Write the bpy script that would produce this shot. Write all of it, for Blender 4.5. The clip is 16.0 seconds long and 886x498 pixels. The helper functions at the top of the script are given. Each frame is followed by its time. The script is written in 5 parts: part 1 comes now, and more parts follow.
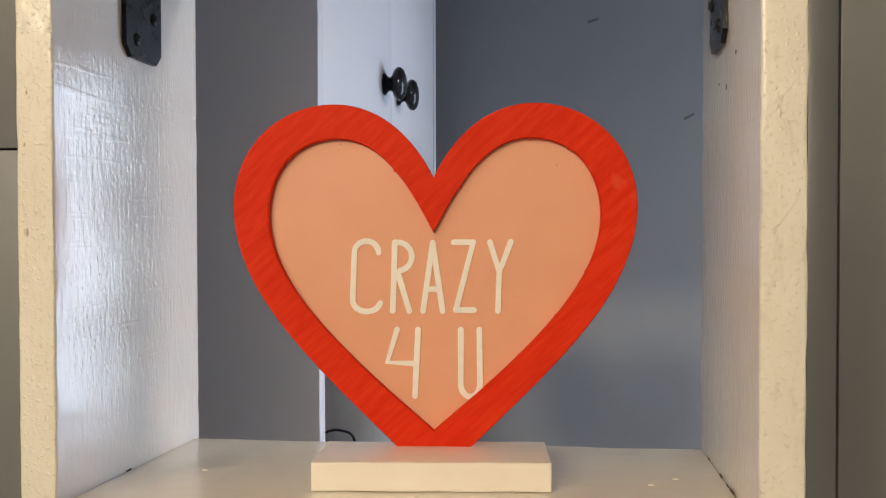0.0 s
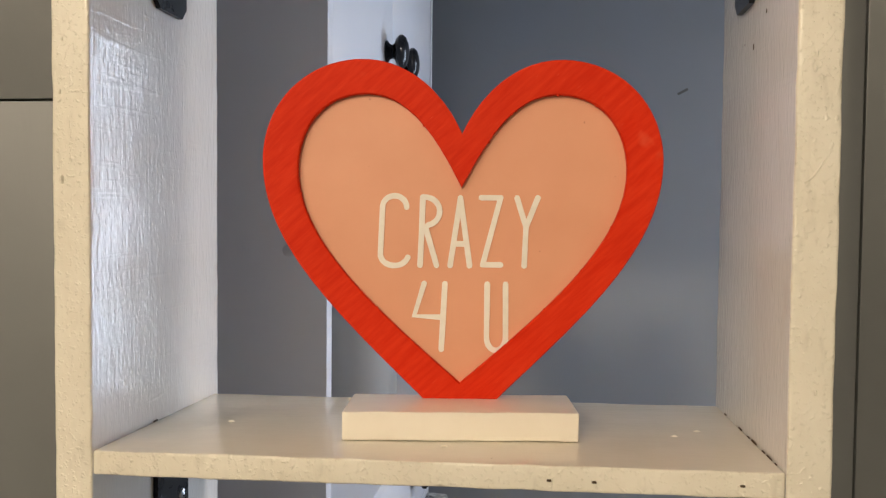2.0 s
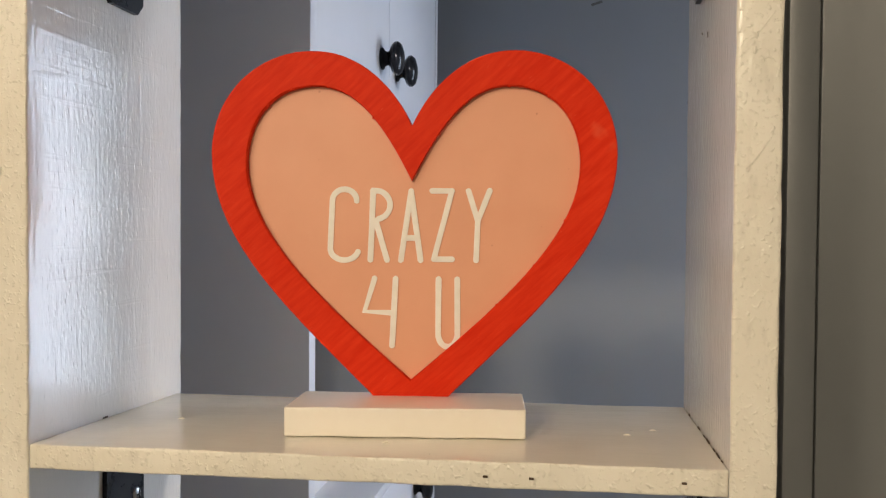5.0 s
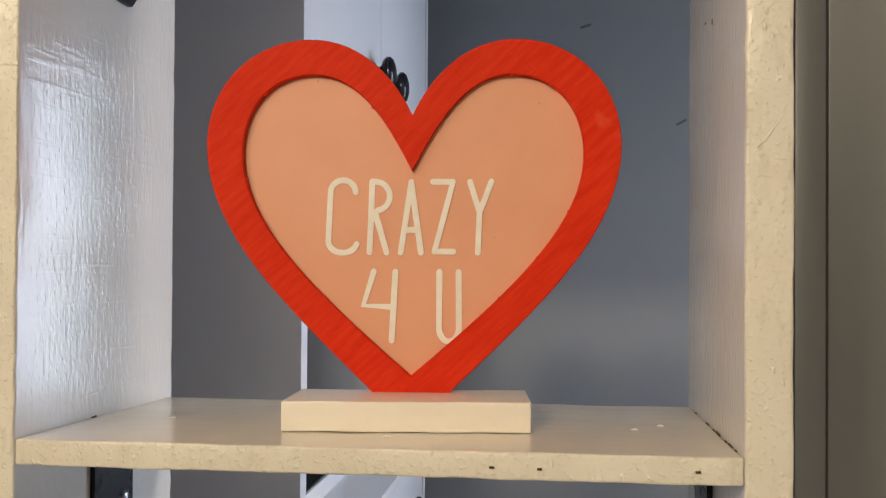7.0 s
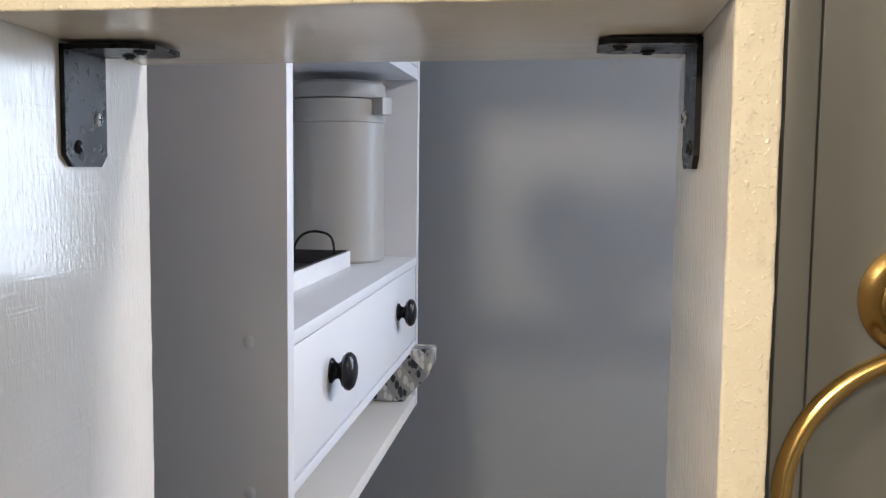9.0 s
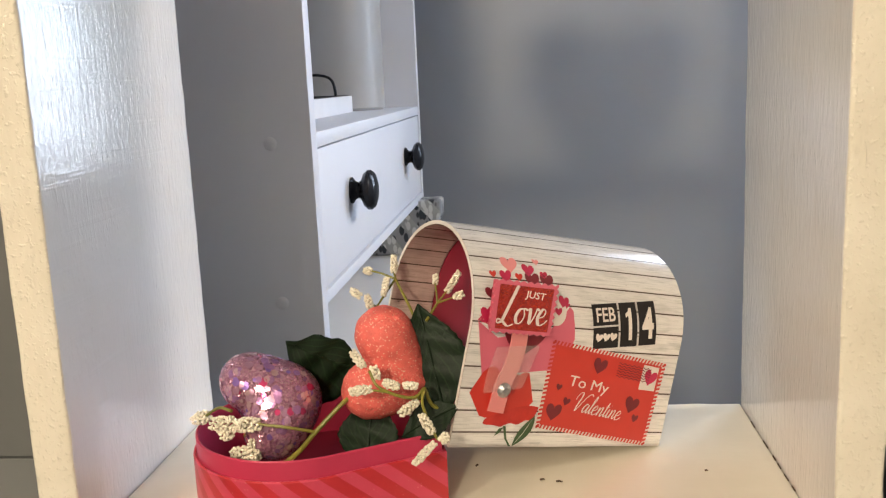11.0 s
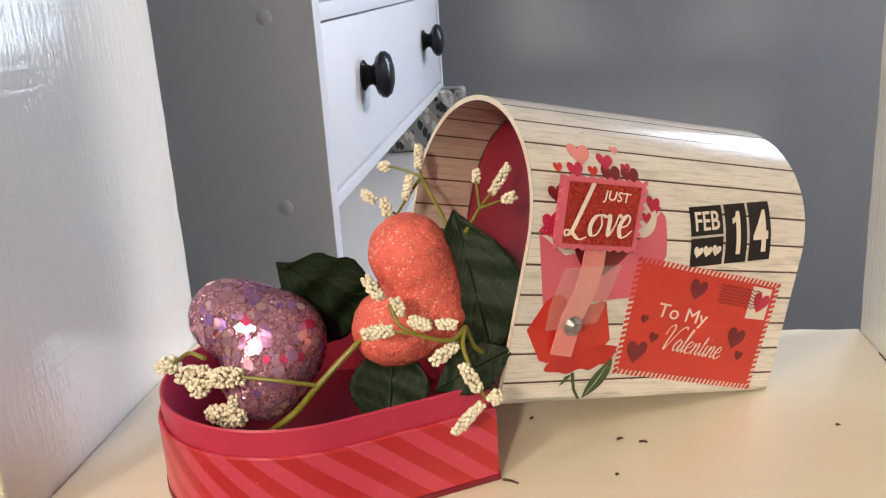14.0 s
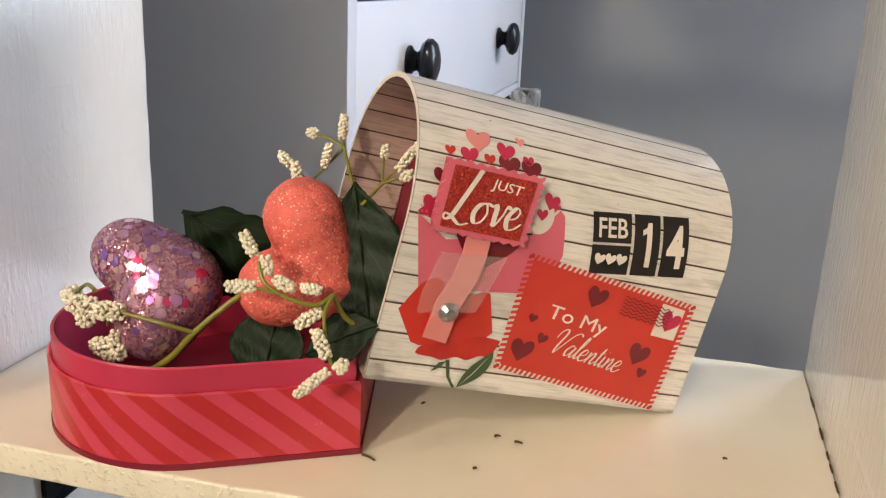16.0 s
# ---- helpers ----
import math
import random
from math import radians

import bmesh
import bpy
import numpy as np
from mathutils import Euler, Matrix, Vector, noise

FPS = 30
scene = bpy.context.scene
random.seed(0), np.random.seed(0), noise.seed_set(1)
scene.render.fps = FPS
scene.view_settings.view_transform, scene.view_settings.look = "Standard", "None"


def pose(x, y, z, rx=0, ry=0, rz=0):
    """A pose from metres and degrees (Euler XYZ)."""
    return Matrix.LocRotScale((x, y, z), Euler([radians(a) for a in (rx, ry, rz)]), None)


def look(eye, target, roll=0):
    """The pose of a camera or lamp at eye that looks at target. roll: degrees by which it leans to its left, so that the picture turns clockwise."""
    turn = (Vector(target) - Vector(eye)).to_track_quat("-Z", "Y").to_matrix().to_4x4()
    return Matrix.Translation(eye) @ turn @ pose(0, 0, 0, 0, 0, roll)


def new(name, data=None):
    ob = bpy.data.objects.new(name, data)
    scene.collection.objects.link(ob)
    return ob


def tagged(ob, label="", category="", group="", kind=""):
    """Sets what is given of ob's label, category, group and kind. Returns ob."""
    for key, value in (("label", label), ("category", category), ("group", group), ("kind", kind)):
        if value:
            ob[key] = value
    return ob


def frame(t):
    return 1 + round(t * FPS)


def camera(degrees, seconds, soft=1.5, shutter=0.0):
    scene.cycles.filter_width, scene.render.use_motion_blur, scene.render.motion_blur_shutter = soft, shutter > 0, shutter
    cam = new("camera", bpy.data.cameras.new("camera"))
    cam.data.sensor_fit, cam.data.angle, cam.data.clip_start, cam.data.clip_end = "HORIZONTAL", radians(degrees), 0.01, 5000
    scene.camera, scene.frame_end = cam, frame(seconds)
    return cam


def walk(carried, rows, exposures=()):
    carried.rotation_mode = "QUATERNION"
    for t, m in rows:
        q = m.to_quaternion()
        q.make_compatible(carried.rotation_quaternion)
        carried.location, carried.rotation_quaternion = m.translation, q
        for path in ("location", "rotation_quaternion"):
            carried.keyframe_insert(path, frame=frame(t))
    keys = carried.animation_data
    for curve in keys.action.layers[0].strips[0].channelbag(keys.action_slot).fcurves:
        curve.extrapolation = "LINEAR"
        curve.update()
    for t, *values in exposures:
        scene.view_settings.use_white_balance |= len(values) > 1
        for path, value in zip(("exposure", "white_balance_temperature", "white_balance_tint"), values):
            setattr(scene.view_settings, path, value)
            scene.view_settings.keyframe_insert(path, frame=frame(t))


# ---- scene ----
cam = camera(52.25, 16.0, soft=1.25)
# seconds, eye, turn
ROWS = [
    (0.0, -0.0021, -0.0034, 1.4560, 88.82, 0.13, 7.80),
    (0.5, -0.0196, 0.0018, 1.4495, 87.96, -0.21, 7.43),
    (1.0, -0.0296, 0.0038, 1.4459, 87.62, -0.37, 6.99),
    (1.5, -0.0271, -0.0005, 1.4481, 87.58, -0.36, 6.61),
    (2.0, -0.0257, -0.0118, 1.4439, 87.48, -0.52, 6.52),
    (2.5, -0.0059, -0.0099, 1.4437, 87.71, -0.53, 6.63),
    (3.0, 0.0148, -0.0135, 1.4470, 87.47, -0.95, 7.70),
    (5.5, 0.0119, 0.0040, 1.4285, 88.91, -0.43, 8.44),
    (6.0, 0.0046, 0.0044, 1.4253, 89.34, -0.35, 8.10),
    (6.5, 0.0058, 0.0034, 1.4196, 90.16, -0.30, 7.99),
    (7.0, 0.0045, 0.0106, 1.4116, 90.68, -0.36, 7.52),
    (7.5, 0.0009, 0.0210, 1.3798, 90.75, -0.38, 7.88),
    (8.0, 0.0009, 0.0263, 1.3431, 88.61, -0.52, 7.59),
    (8.5, 0.0059, 0.0254, 1.2964, 85.94, -0.82, 7.48),
    (9.0, 0.0125, 0.0222, 1.2608, 84.89, -0.61, 7.44),
    (9.5, 0.0103, 0.0264, 1.2197, 84.04, -0.43, 7.18),
    (10.0, -0.0002, 0.0285, 1.1820, 83.15, -0.08, 6.99),
    (12.5, -0.0797, 0.0815, 1.1485, 74.11, 5.85, 3.46),
    (13.0, -0.0821, 0.1057, 1.1481, 73.76, 5.48, 3.63),
    (13.5, -0.0713, 0.1321, 1.1385, 73.23, 4.55, 4.24),
    (14.0, -0.0560, 0.1432, 1.1322, 73.08, 3.57, 6.45),
    (14.5, -0.0425, 0.1422, 1.1316, 73.11, 2.38, 9.39),
    (15.0, -0.0238, 0.1449, 1.1292, 73.35, 0.43, 11.71),
    (15.5, -0.0039, 0.1498, 1.1267, 73.36, -1.48, 13.43),
    (16.0, 0.0118, 0.1540, 1.1233, 73.29, -2.33, 14.90),
]
walk(cam, [(t, pose(x, y, z, rx, ry, rz)) for t, x, y, z, rx, ry, rz in ROWS],
     exposures=((0.0, -0.05), (3.0, -0.08), (6.0, -0.14), (8.1, -0.18), (9.0, 0.40), (12.5, 0.42), (14.5, 0.40), (16.0, 0.38)))

from math import sin, cos, pi, sqrt, atan2
import random
import bmesh
from mathutils import noise
rng = random.Random(14)

# ---- world and light ----
world = bpy.data.worlds.new("sky")
scene.world = world
world.use_nodes = True
wn = world.node_tree.nodes
sky = wn.new("ShaderNodeTexSky")
sky.sky_type, sky.sun_disc, sky.sun_elevation, sky.sun_rotation = "NISHITA", False, 0.6, 0.4
wn["Background"].inputs["Strength"].default_value = 0.1
world.node_tree.links.new(sky.outputs[0], wn["Background"].inputs["Color"])


def lamp(name, kind, energy, colour, m, **kw):
    data = bpy.data.lights.new(name, kind)
    data.energy, data.color = energy, colour
    for key, value in kw.items():
        if key == "size": data.size = value
        if key == "size_y": data.shape, data.size_y = "RECTANGLE", value
        if key == "radius": data.shadow_soft_size = value
    ob = new(name, data)
    ob.matrix_world = m
    return ob


# daylight in the window of the far room, an unseen shaded pendant lamp added there to lift the far wall, and the near
# room's unseen ceiling lamps
lamp("window_daylight", "AREA", 12.8, (0.66, 0.79, 1.0), look((0.80, 1.655, 1.40), (0.45, 0.6, 1.25)), size=0.52, size_y=0.8)
lamp("unseen_bulb_light", "POINT", 102.0, (1.0, 0.84, 0.62), pose(-0.42, -2.1, 2.12), radius=0.09)
# second bulb, unseen: added on the left to brighten the right upright's inner face
lamp("unseen_bulb_light", "POINT", 31.0, (1.0, 0.84, 0.64), pose(-1.0, -1.0, 2.12), radius=0.12)
lamp("unseen_bulb_light", "POINT", 27.0, (1.0, 0.95, 0.93), pose(0.98, 0.69, 1.87), radius=0.075)


# ---- materials ----
def nodes_of(name):
    m = bpy.data.materials.new(name)
    m.use_nodes = True
    nt = m.node_tree
    return m, nt, nt.nodes["Principled BSDF"]


def add(nt, kind, **kw):
    nd = nt.nodes.new(kind)
    for key, value in kw.items():
        nd.inputs[key].default_value = value
    return nd


def coords(nt, stretch=(1, 1, 1), source="Object"):
    tc = nt.nodes.new("ShaderNodeTexCoord")
    mp = nt.nodes.new("ShaderNodeMapping")
    mp.inputs["Scale"].default_value = stretch
    nt.links.new(tc.outputs[source], mp.inputs["Vector"])
    return mp.outputs[0]


def mixc(nt, fac, a, b, kind="MIX"):
    mx = nt.nodes.new("ShaderNodeMix")
    mx.data_type, mx.blend_type = "RGBA", kind
    for sock, value in ((mx.inputs["Factor"], fac), (mx.inputs["A"], a), (mx.inputs["B"], b)):
        if hasattr(value, "is_output"):
            nt.links.new(value, sock)
        elif isinstance(value, (int, float)):
            sock.default_value = value
        else:
            sock.default_value = (*value, 1.0)
    return mx.outputs["Result"]


def ramp(nt, value, lo, hi):
    mr = nt.nodes.new("ShaderNodeMapRange")
    mr.inputs["From Min"].default_value, mr.inputs["From Max"].default_value = lo, hi
    nt.links.new(value, mr.inputs["Value"])
    return mr.outputs[0]


def noise_out(nt, vec, scale, detail=3.0, rough=0.55):
    nz = add(nt, "ShaderNodeTexNoise", Scale=scale, Detail=detail, Roughness=rough)
    nt.links.new(vec, nz.inputs["Vector"])
    return nz.outputs["Fac"]


def bumps(nt, bsdf, layers):
    last = None
    for height, strength, distance in layers:
        bp = add(nt, "ShaderNodeBump", Strength=strength, Distance=distance)
        nt.links.new(height, bp.inputs["Height"])
        if last:
            nt.links.new(last, bp.inputs["Normal"])
        last = bp.outputs[0]
    nt.links.new(last, bsdf.inputs["Normal"])


def surface(name, a, b, scale=20.0, rough=0.5, rough_b=None, metal=0.0, stretch=(1, 1, 1), bump=0.2, depth=0.0005, bump_scale=300.0,
            lump=0.0, lump_scale=60.0, spots=None, spec=0.5, coat=0.0):
    """Two close tones mixed by a broad noise, a fine stretched relief, and, if asked for, small dark specks."""
    m, nt, bs = nodes_of(name)
    plain, vec = coords(nt), coords(nt, stretch)
    col = mixc(nt, ramp(nt, noise_out(nt, plain, scale, 4.0), 0.3, 0.7), a, b)
    if spots:
        colour, size, amount = spots
        col = mixc(nt, ramp(nt, noise_out(nt, plain, size, 1.0), amount, amount + 0.03), col, colour)
    nt.links.new(col, bs.inputs["Base Color"])
    if rough_b is None:
        bs.inputs["Roughness"].default_value = rough
    else:
        rr = nt.nodes.new("ShaderNodeMapRange")
        rr.inputs["To Min"].default_value, rr.inputs["To Max"].default_value = rough, rough_b
        nt.links.new(noise_out(nt, vec, bump_scale * 0.3), rr.inputs["Value"])
        nt.links.new(rr.outputs[0], bs.inputs["Roughness"])
    bs.inputs["Metallic"].default_value = metal
    bs.inputs["Specular IOR Level"].default_value = spec
    bs.inputs["Coat Weight"].default_value = coat
    bs.inputs["Coat Roughness"].default_value = 0.1
    layers = []
    if bump:
        layers.append((noise_out(nt, vec, bump_scale, 4.0), bump, depth))
    if lump:
        layers.append((noise_out(nt, plain, lump_scale, 3.0), lump, 0.002))
    if layers:
        bumps(nt, bs, layers)
    return m


CREAM_A, CREAM_B = (0.81, 0.76, 0.65), (0.76, 0.70, 0.58)


def brushed_paint(name, stretch, rough=0.17):
    """Thick glossy cream paint: long brush ridges, beads strung along them, and a few cross strokes."""
    m, nt, bs = nodes_of(name)
    plain, vec = coords(nt), coords(nt, stretch)
    col = mixc(nt, ramp(nt, noise_out(nt, plain, 14.0, 4.0), 0.3, 0.7), (0.82, 0.80, 0.765), (0.77, 0.745, 0.70))
    col = mixc(nt, ramp(nt, noise_out(nt, vec, 90.0, 3.0), 0.60, 0.9), col, (0.77, 0.73, 0.67))
    col = mixc(nt, ramp(nt, noise_out(nt, plain, 150.0, 1.0), 0.87, 0.89), col, (0.30, 0.24, 0.17))
    nt.links.new(col, bs.inputs["Base Color"])
    drops = add(nt, "ShaderNodeTexVoronoi", Scale=430.0)
    nt.links.new(coords(nt, tuple(k ** 0.5 for k in stretch)), drops.inputs["Vector"])
    bead = ramp(nt, drops.outputs["Distance"], 0.42, 0.0)
    some = nt.nodes.new("ShaderNodeSeparateColor")
    nt.links.new(drops.outputs["Color"], some.inputs[0])
    pick = nt.nodes.new("ShaderNodeMath"); pick.operation = "MULTIPLY"
    nt.links.new(bead, pick.inputs[0]); nt.links.new(ramp(nt, some.outputs[0], 0.35, 0.55), pick.inputs[1])
    patch = nt.nodes.new("ShaderNodeMath"); patch.operation = "MULTIPLY"
    nt.links.new(pick.outputs[0], patch.inputs[0]); nt.links.new(ramp(nt, noise_out(nt, plain, 22.0, 2.0), 0.34, 0.58), patch.inputs[1])
    ridges = ramp(nt, noise_out(nt, coords(nt, (1, 1, stretch[2] * 0.18)), 520.0, 2.0, 0.6), 0.52, 0.70)
    cross = ramp(nt, noise_out(nt, coords(nt, (1, 0.05, 1)), 210.0, 2.0, 0.5), 0.60, 0.72)
    bs.inputs["Roughness"].default_value = rough
    bumps(nt, bs, [(noise_out(nt, plain, 48.0, 2.0), 0.05, 0.002), (noise_out(nt, vec, 420.0, 2.0), 0.24, 0.0009), (ridges, 0.10, 0.0005), (cross, 0.10, 0.0006), (patch.outputs[0], 0.24, 0.0006)])
    return m


def lumpy_paint(name, a, b, rough):
    """Old paint laid on thick: soft sags with scattered grains and pits under the gloss."""
    m, nt, bs = nodes_of(name)
    plain = coords(nt)
    col = mixc(nt, ramp(nt, noise_out(nt, plain, 26.0, 4.0), 0.3, 0.7), a, b)
    col = mixc(nt, ramp(nt, noise_out(nt, coords(nt, (1, 1, 0.35)), 160.0, 3.0), 0.60, 0.85), col, tuple(0.86 * c for c in b))
    col = mixc(nt, ramp(nt, noise_out(nt, plain, 260.0, 1.0), 0.88, 0.90), col, (0.16, 0.10, 0.05))
    nt.links.new(col, bs.inputs["Base Color"])
    bs.inputs["Roughness"].default_value = rough
    grains = ramp(nt, noise_out(nt, plain, 480.0, 1.5), 0.55, 0.92)
    sags = noise_out(nt, coords(nt, (1, 1, 0.45)), 120.0, 2.0)
    pits = ramp(nt, noise_out(nt, plain, 300.0, 2.0), 0.36, 0.24)
    bumps(nt, bs, [(noise_out(nt, plain, 42.0, 2.0), 0.30, 0.003), (sags, 0.40, 0.0020), (grains, 0.55, 0.0012), (pits, 0.10, 0.0004)])
    return m


PAINT_V = brushed_paint("cream paint, upright strokes", (1.0, 0.9, 0.28), 0.12)
PAINT_FRONT = lumpy_paint("cream paint, lumpy edge", CREAM_A, (0.74, 0.68, 0.56), 0.24)
PAINT_H = surface("cream paint, shelf top", CREAM_A, CREAM_B, 18.0, 0.13, 0.24, stretch=(0.12, 1, 1), bump=0.12, depth=0.0005, bump_scale=260.0, lump=0.12, lump_scale=40.0, spots=((0.16, 0.11, 0.06), 210.0, 0.83))
PAINT_BASE = surface("cream paint, sign foot", (0.82, 0.76, 0.66), (0.78, 0.71, 0.60), 40.0, 0.32, bump=0.15, depth=0.0004, bump_scale=240.0, spots=((0.12, 0.08, 0.05), 420.0, 0.82))
GREY_WALL = surface("blue-grey wall paint", (0.278, 0.298, 0.332), (0.256, 0.276, 0.308), 2.5, 0.29, 0.42, bump=0.12, depth=0.0008, bump_scale=180.0, lump=0.08, lump_scale=9.0)
GREY_TRIM = surface("grey panel paint", (0.150, 0.154, 0.152), (0.134, 0.138, 0.137), 6.0, 0.34, 0.48, stretch=(1, 1, 0.2), bump=0.15, depth=0.0006, bump_scale=220.0, spots=((0.30, 0.30, 0.27), 160.0, 0.80))
WHITE = surface("white ceiling paint", (0.60, 0.60, 0.59), (0.56, 0.56, 0.55), 3.0, 0.8)
FLOOR = surface("grey floor", (0.10, 0.10, 0.10), (0.14, 0.135, 0.13), 4.0, 0.45)
CABINET = surface("white cabinet foil", (0.70, 0.71, 0.755), (0.66, 0.67, 0.715), 5.0, 0.42, 0.5, stretch=(1, 1, 0.15), bump=0.10, depth=0.0003, bump_scale=500.0)
CABINET_IN = surface("white cabinet inside", (0.70, 0.68, 0.66), (0.66, 0.64, 0.62), 5.0, 0.5, bump=0.05, depth=0.0003)
BLACK = surface("black knob lacquer", (0.012, 0.012, 0.014), (0.020, 0.020, 0.023), 60.0, 0.18, bump=0.03, depth=0.0002, spec=0.22)
IRON = surface("black bracket enamel", (0.010, 0.010, 0.012), (0.016, 0.016, 0.019), 120.0, 0.22, 0.35, bump=0.1, depth=0.0003, bump_scale=400.0, spots=((0.25, 0.25, 0.26), 520.0, 0.86), spec=0.14)
STEEL = surface("screw steel", (0.55, 0.55, 0.56), (0.40, 0.40, 0.42), 300.0, 0.3, metal=1.0, bump=0.0)
BRASS = surface("polished brass", (0.78, 0.52, 0.20), (0.70, 0.45, 0.16), 30.0, 0.16, 0.26, metal=1.0, bump=0.05, depth=0.0003, bump_scale=200.0)
OLD_BRASS = surface("worn yellow brass", (0.62, 0.50, 0.16), (0.45, 0.34, 0.10), 90.0, 0.35, metal=0.7, bump=0.2, depth=0.0004, spots=((0.10, 0.06, 0.03), 200.0, 0.70))
NAVY = surface("navy terry", (0.012, 0.014, 0.024), (0.022, 0.024, 0.038), 120.0, 0.95, bump=1.0, depth=0.002, bump_scale=500.0)
CANISTER = surface("grey enamel", (0.41, 0.40, 0.385), (0.38, 0.37, 0.355), 8.0, 0.38, bump=0.05, depth=0.0004)
TRAY_W = surface("white tray card", (0.75, 0.75, 0.77), (0.71, 0.71, 0.73), 30.0, 0.5, bump=0.05)
TRAY_B = surface("black tray lining", (0.014, 0.012, 0.013), (0.024, 0.020, 0.020), 60.0, 0.6, bump=0.1)
TEAL = surface("teal plastic", (0.03, 0.24, 0.32), (0.04, 0.30, 0.38), 40.0, 0.4)
PEACH = surface("peach board", (0.72, 0.335, 0.195), (0.69, 0.31, 0.175), 25.0, 0.5, bump=0.06, depth=0.0003, bump_scale=300.0, spots=((0.55, 0.22, 0.12), 260.0, 0.80))
CHALK = surface("white lettering paint", (0.84, 0.78, 0.70), (0.78, 0.71, 0.62), 200.0, 0.6, bump=0.1, depth=0.0002)
LETTER = surface("white print", (0.80, 0.72, 0.66), (0.74, 0.66, 0.60), 200.0, 0.4, bump=0.0)
LINER = surface("pink card", (0.52, 0.040, 0.092), (0.47, 0.034, 0.082), 60.0, 0.34, bump=0.08, depth=0.0003, bump_scale=350.0)
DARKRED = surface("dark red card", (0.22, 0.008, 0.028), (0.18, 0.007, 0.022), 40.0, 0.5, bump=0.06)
RED = surface("red print", (0.60, 0.035, 0.022), (0.55, 0.030, 0.018), 50.0, 0.28, bump=0.05, depth=0.0003, coat=0.3)
ROSE = surface("rose red print", (0.56, 0.030, 0.020), (0.40, 0.015, 0.012), 130.0, 0.28, bump=0.05)
PINK = surface("pink print", (0.66, 0.14, 0.20), (0.62, 0.12, 0.18), 50.0, 0.3, bump=0.05)
PALE = surface("pale pink print", (0.74, 0.26, 0.25), (0.70, 0.23, 0.23), 60.0, 0.35, bump=0.05)
HOTPINK = surface("deep pink print", (0.52, 0.02, 0.08), (0.46, 0.015, 0.06), 60.0, 0.3, bump=0.0)
MAROON = surface("maroon print", (0.19, 0.012, 0.022), (0.16, 0.010, 0.018), 60.0, 0.32, bump=0.0)
INK = surface("black print", (0.014, 0.012, 0.012), (0.022, 0.018, 0.018), 60.0, 0.45, bump=0.0, spec=0.25)
GREENPRINT = surface("green print", (0.055, 0.10, 0.035), (0.04, 0.08, 0.03), 200.0, 0.35, bump=0.0)
EDGE = surface("white card edge", (0.72, 0.66, 0.60), (0.68, 0.62, 0.56), 60.0, 0.5, bump=0.0)
STEM = surface("green plastic stem", (0.26, 0.225, 0.035), (0.15, 0.16, 0.025), 160.0, 0.42, bump=0.15, depth=0.0004)
BERRY = surface("cream foam beads", (0.86, 0.81, 0.68), (0.80, 0.73, 0.57), 220.0, 0.5, bump=0.1, depth=0.0003)
TWIG = surface("dry twig", (0.08, 0.045, 0.02), (0.05, 0.03, 0.015), 200.0, 0.8, bump=0.3)


def red_paint():
    """Hand-brushed red: streaks along the slant of the brush."""
    m, nt, bs = nodes_of("brushed red paint")
    tilt = nt.nodes.new("ShaderNodeMapping")
    tilt.inputs["Rotation"].default_value = (0, radians(42), 0)
    along = nt.nodes.new("ShaderNodeMapping")
    along.inputs["Scale"].default_value = (0.09, 1, 1)
    nt.links.new(tilt.outputs[0], along.inputs["Vector"])
    tc = nt.nodes.new("ShaderNodeTexCoord")
    nt.links.new(tc.outputs["Object"], tilt.inputs["Vector"])
    vec = along.outputs[0]
    col = mixc(nt, ramp(nt, noise_out(nt, vec, 380.0, 5.0, 0.65), 0.36, 0.70), (0.59, 0.021, 0.003), (0.69, 0.040, 0.009))
    col = mixc(nt, ramp(nt, noise_out(nt, vec, 900.0, 3.0, 0.6), 0.70, 0.80), col, (0.74, 0.12, 0.055))
    col = mixc(nt, ramp(nt, noise_out(nt, coords(nt), 35.0, 3.0), 0.62, 0.72), col, (0.68, 0.080, 0.030))
    nt.links.new(col, bs.inputs["Base Color"])
    bs.inputs["Roughness"].default_value, bs.inputs["Specular IOR Level"].default_value = 0.55, 0.08
    bumps(nt, bs, [(noise_out(nt, vec, 700.0, 4.0), 0.25, 0.0004)])
    return m


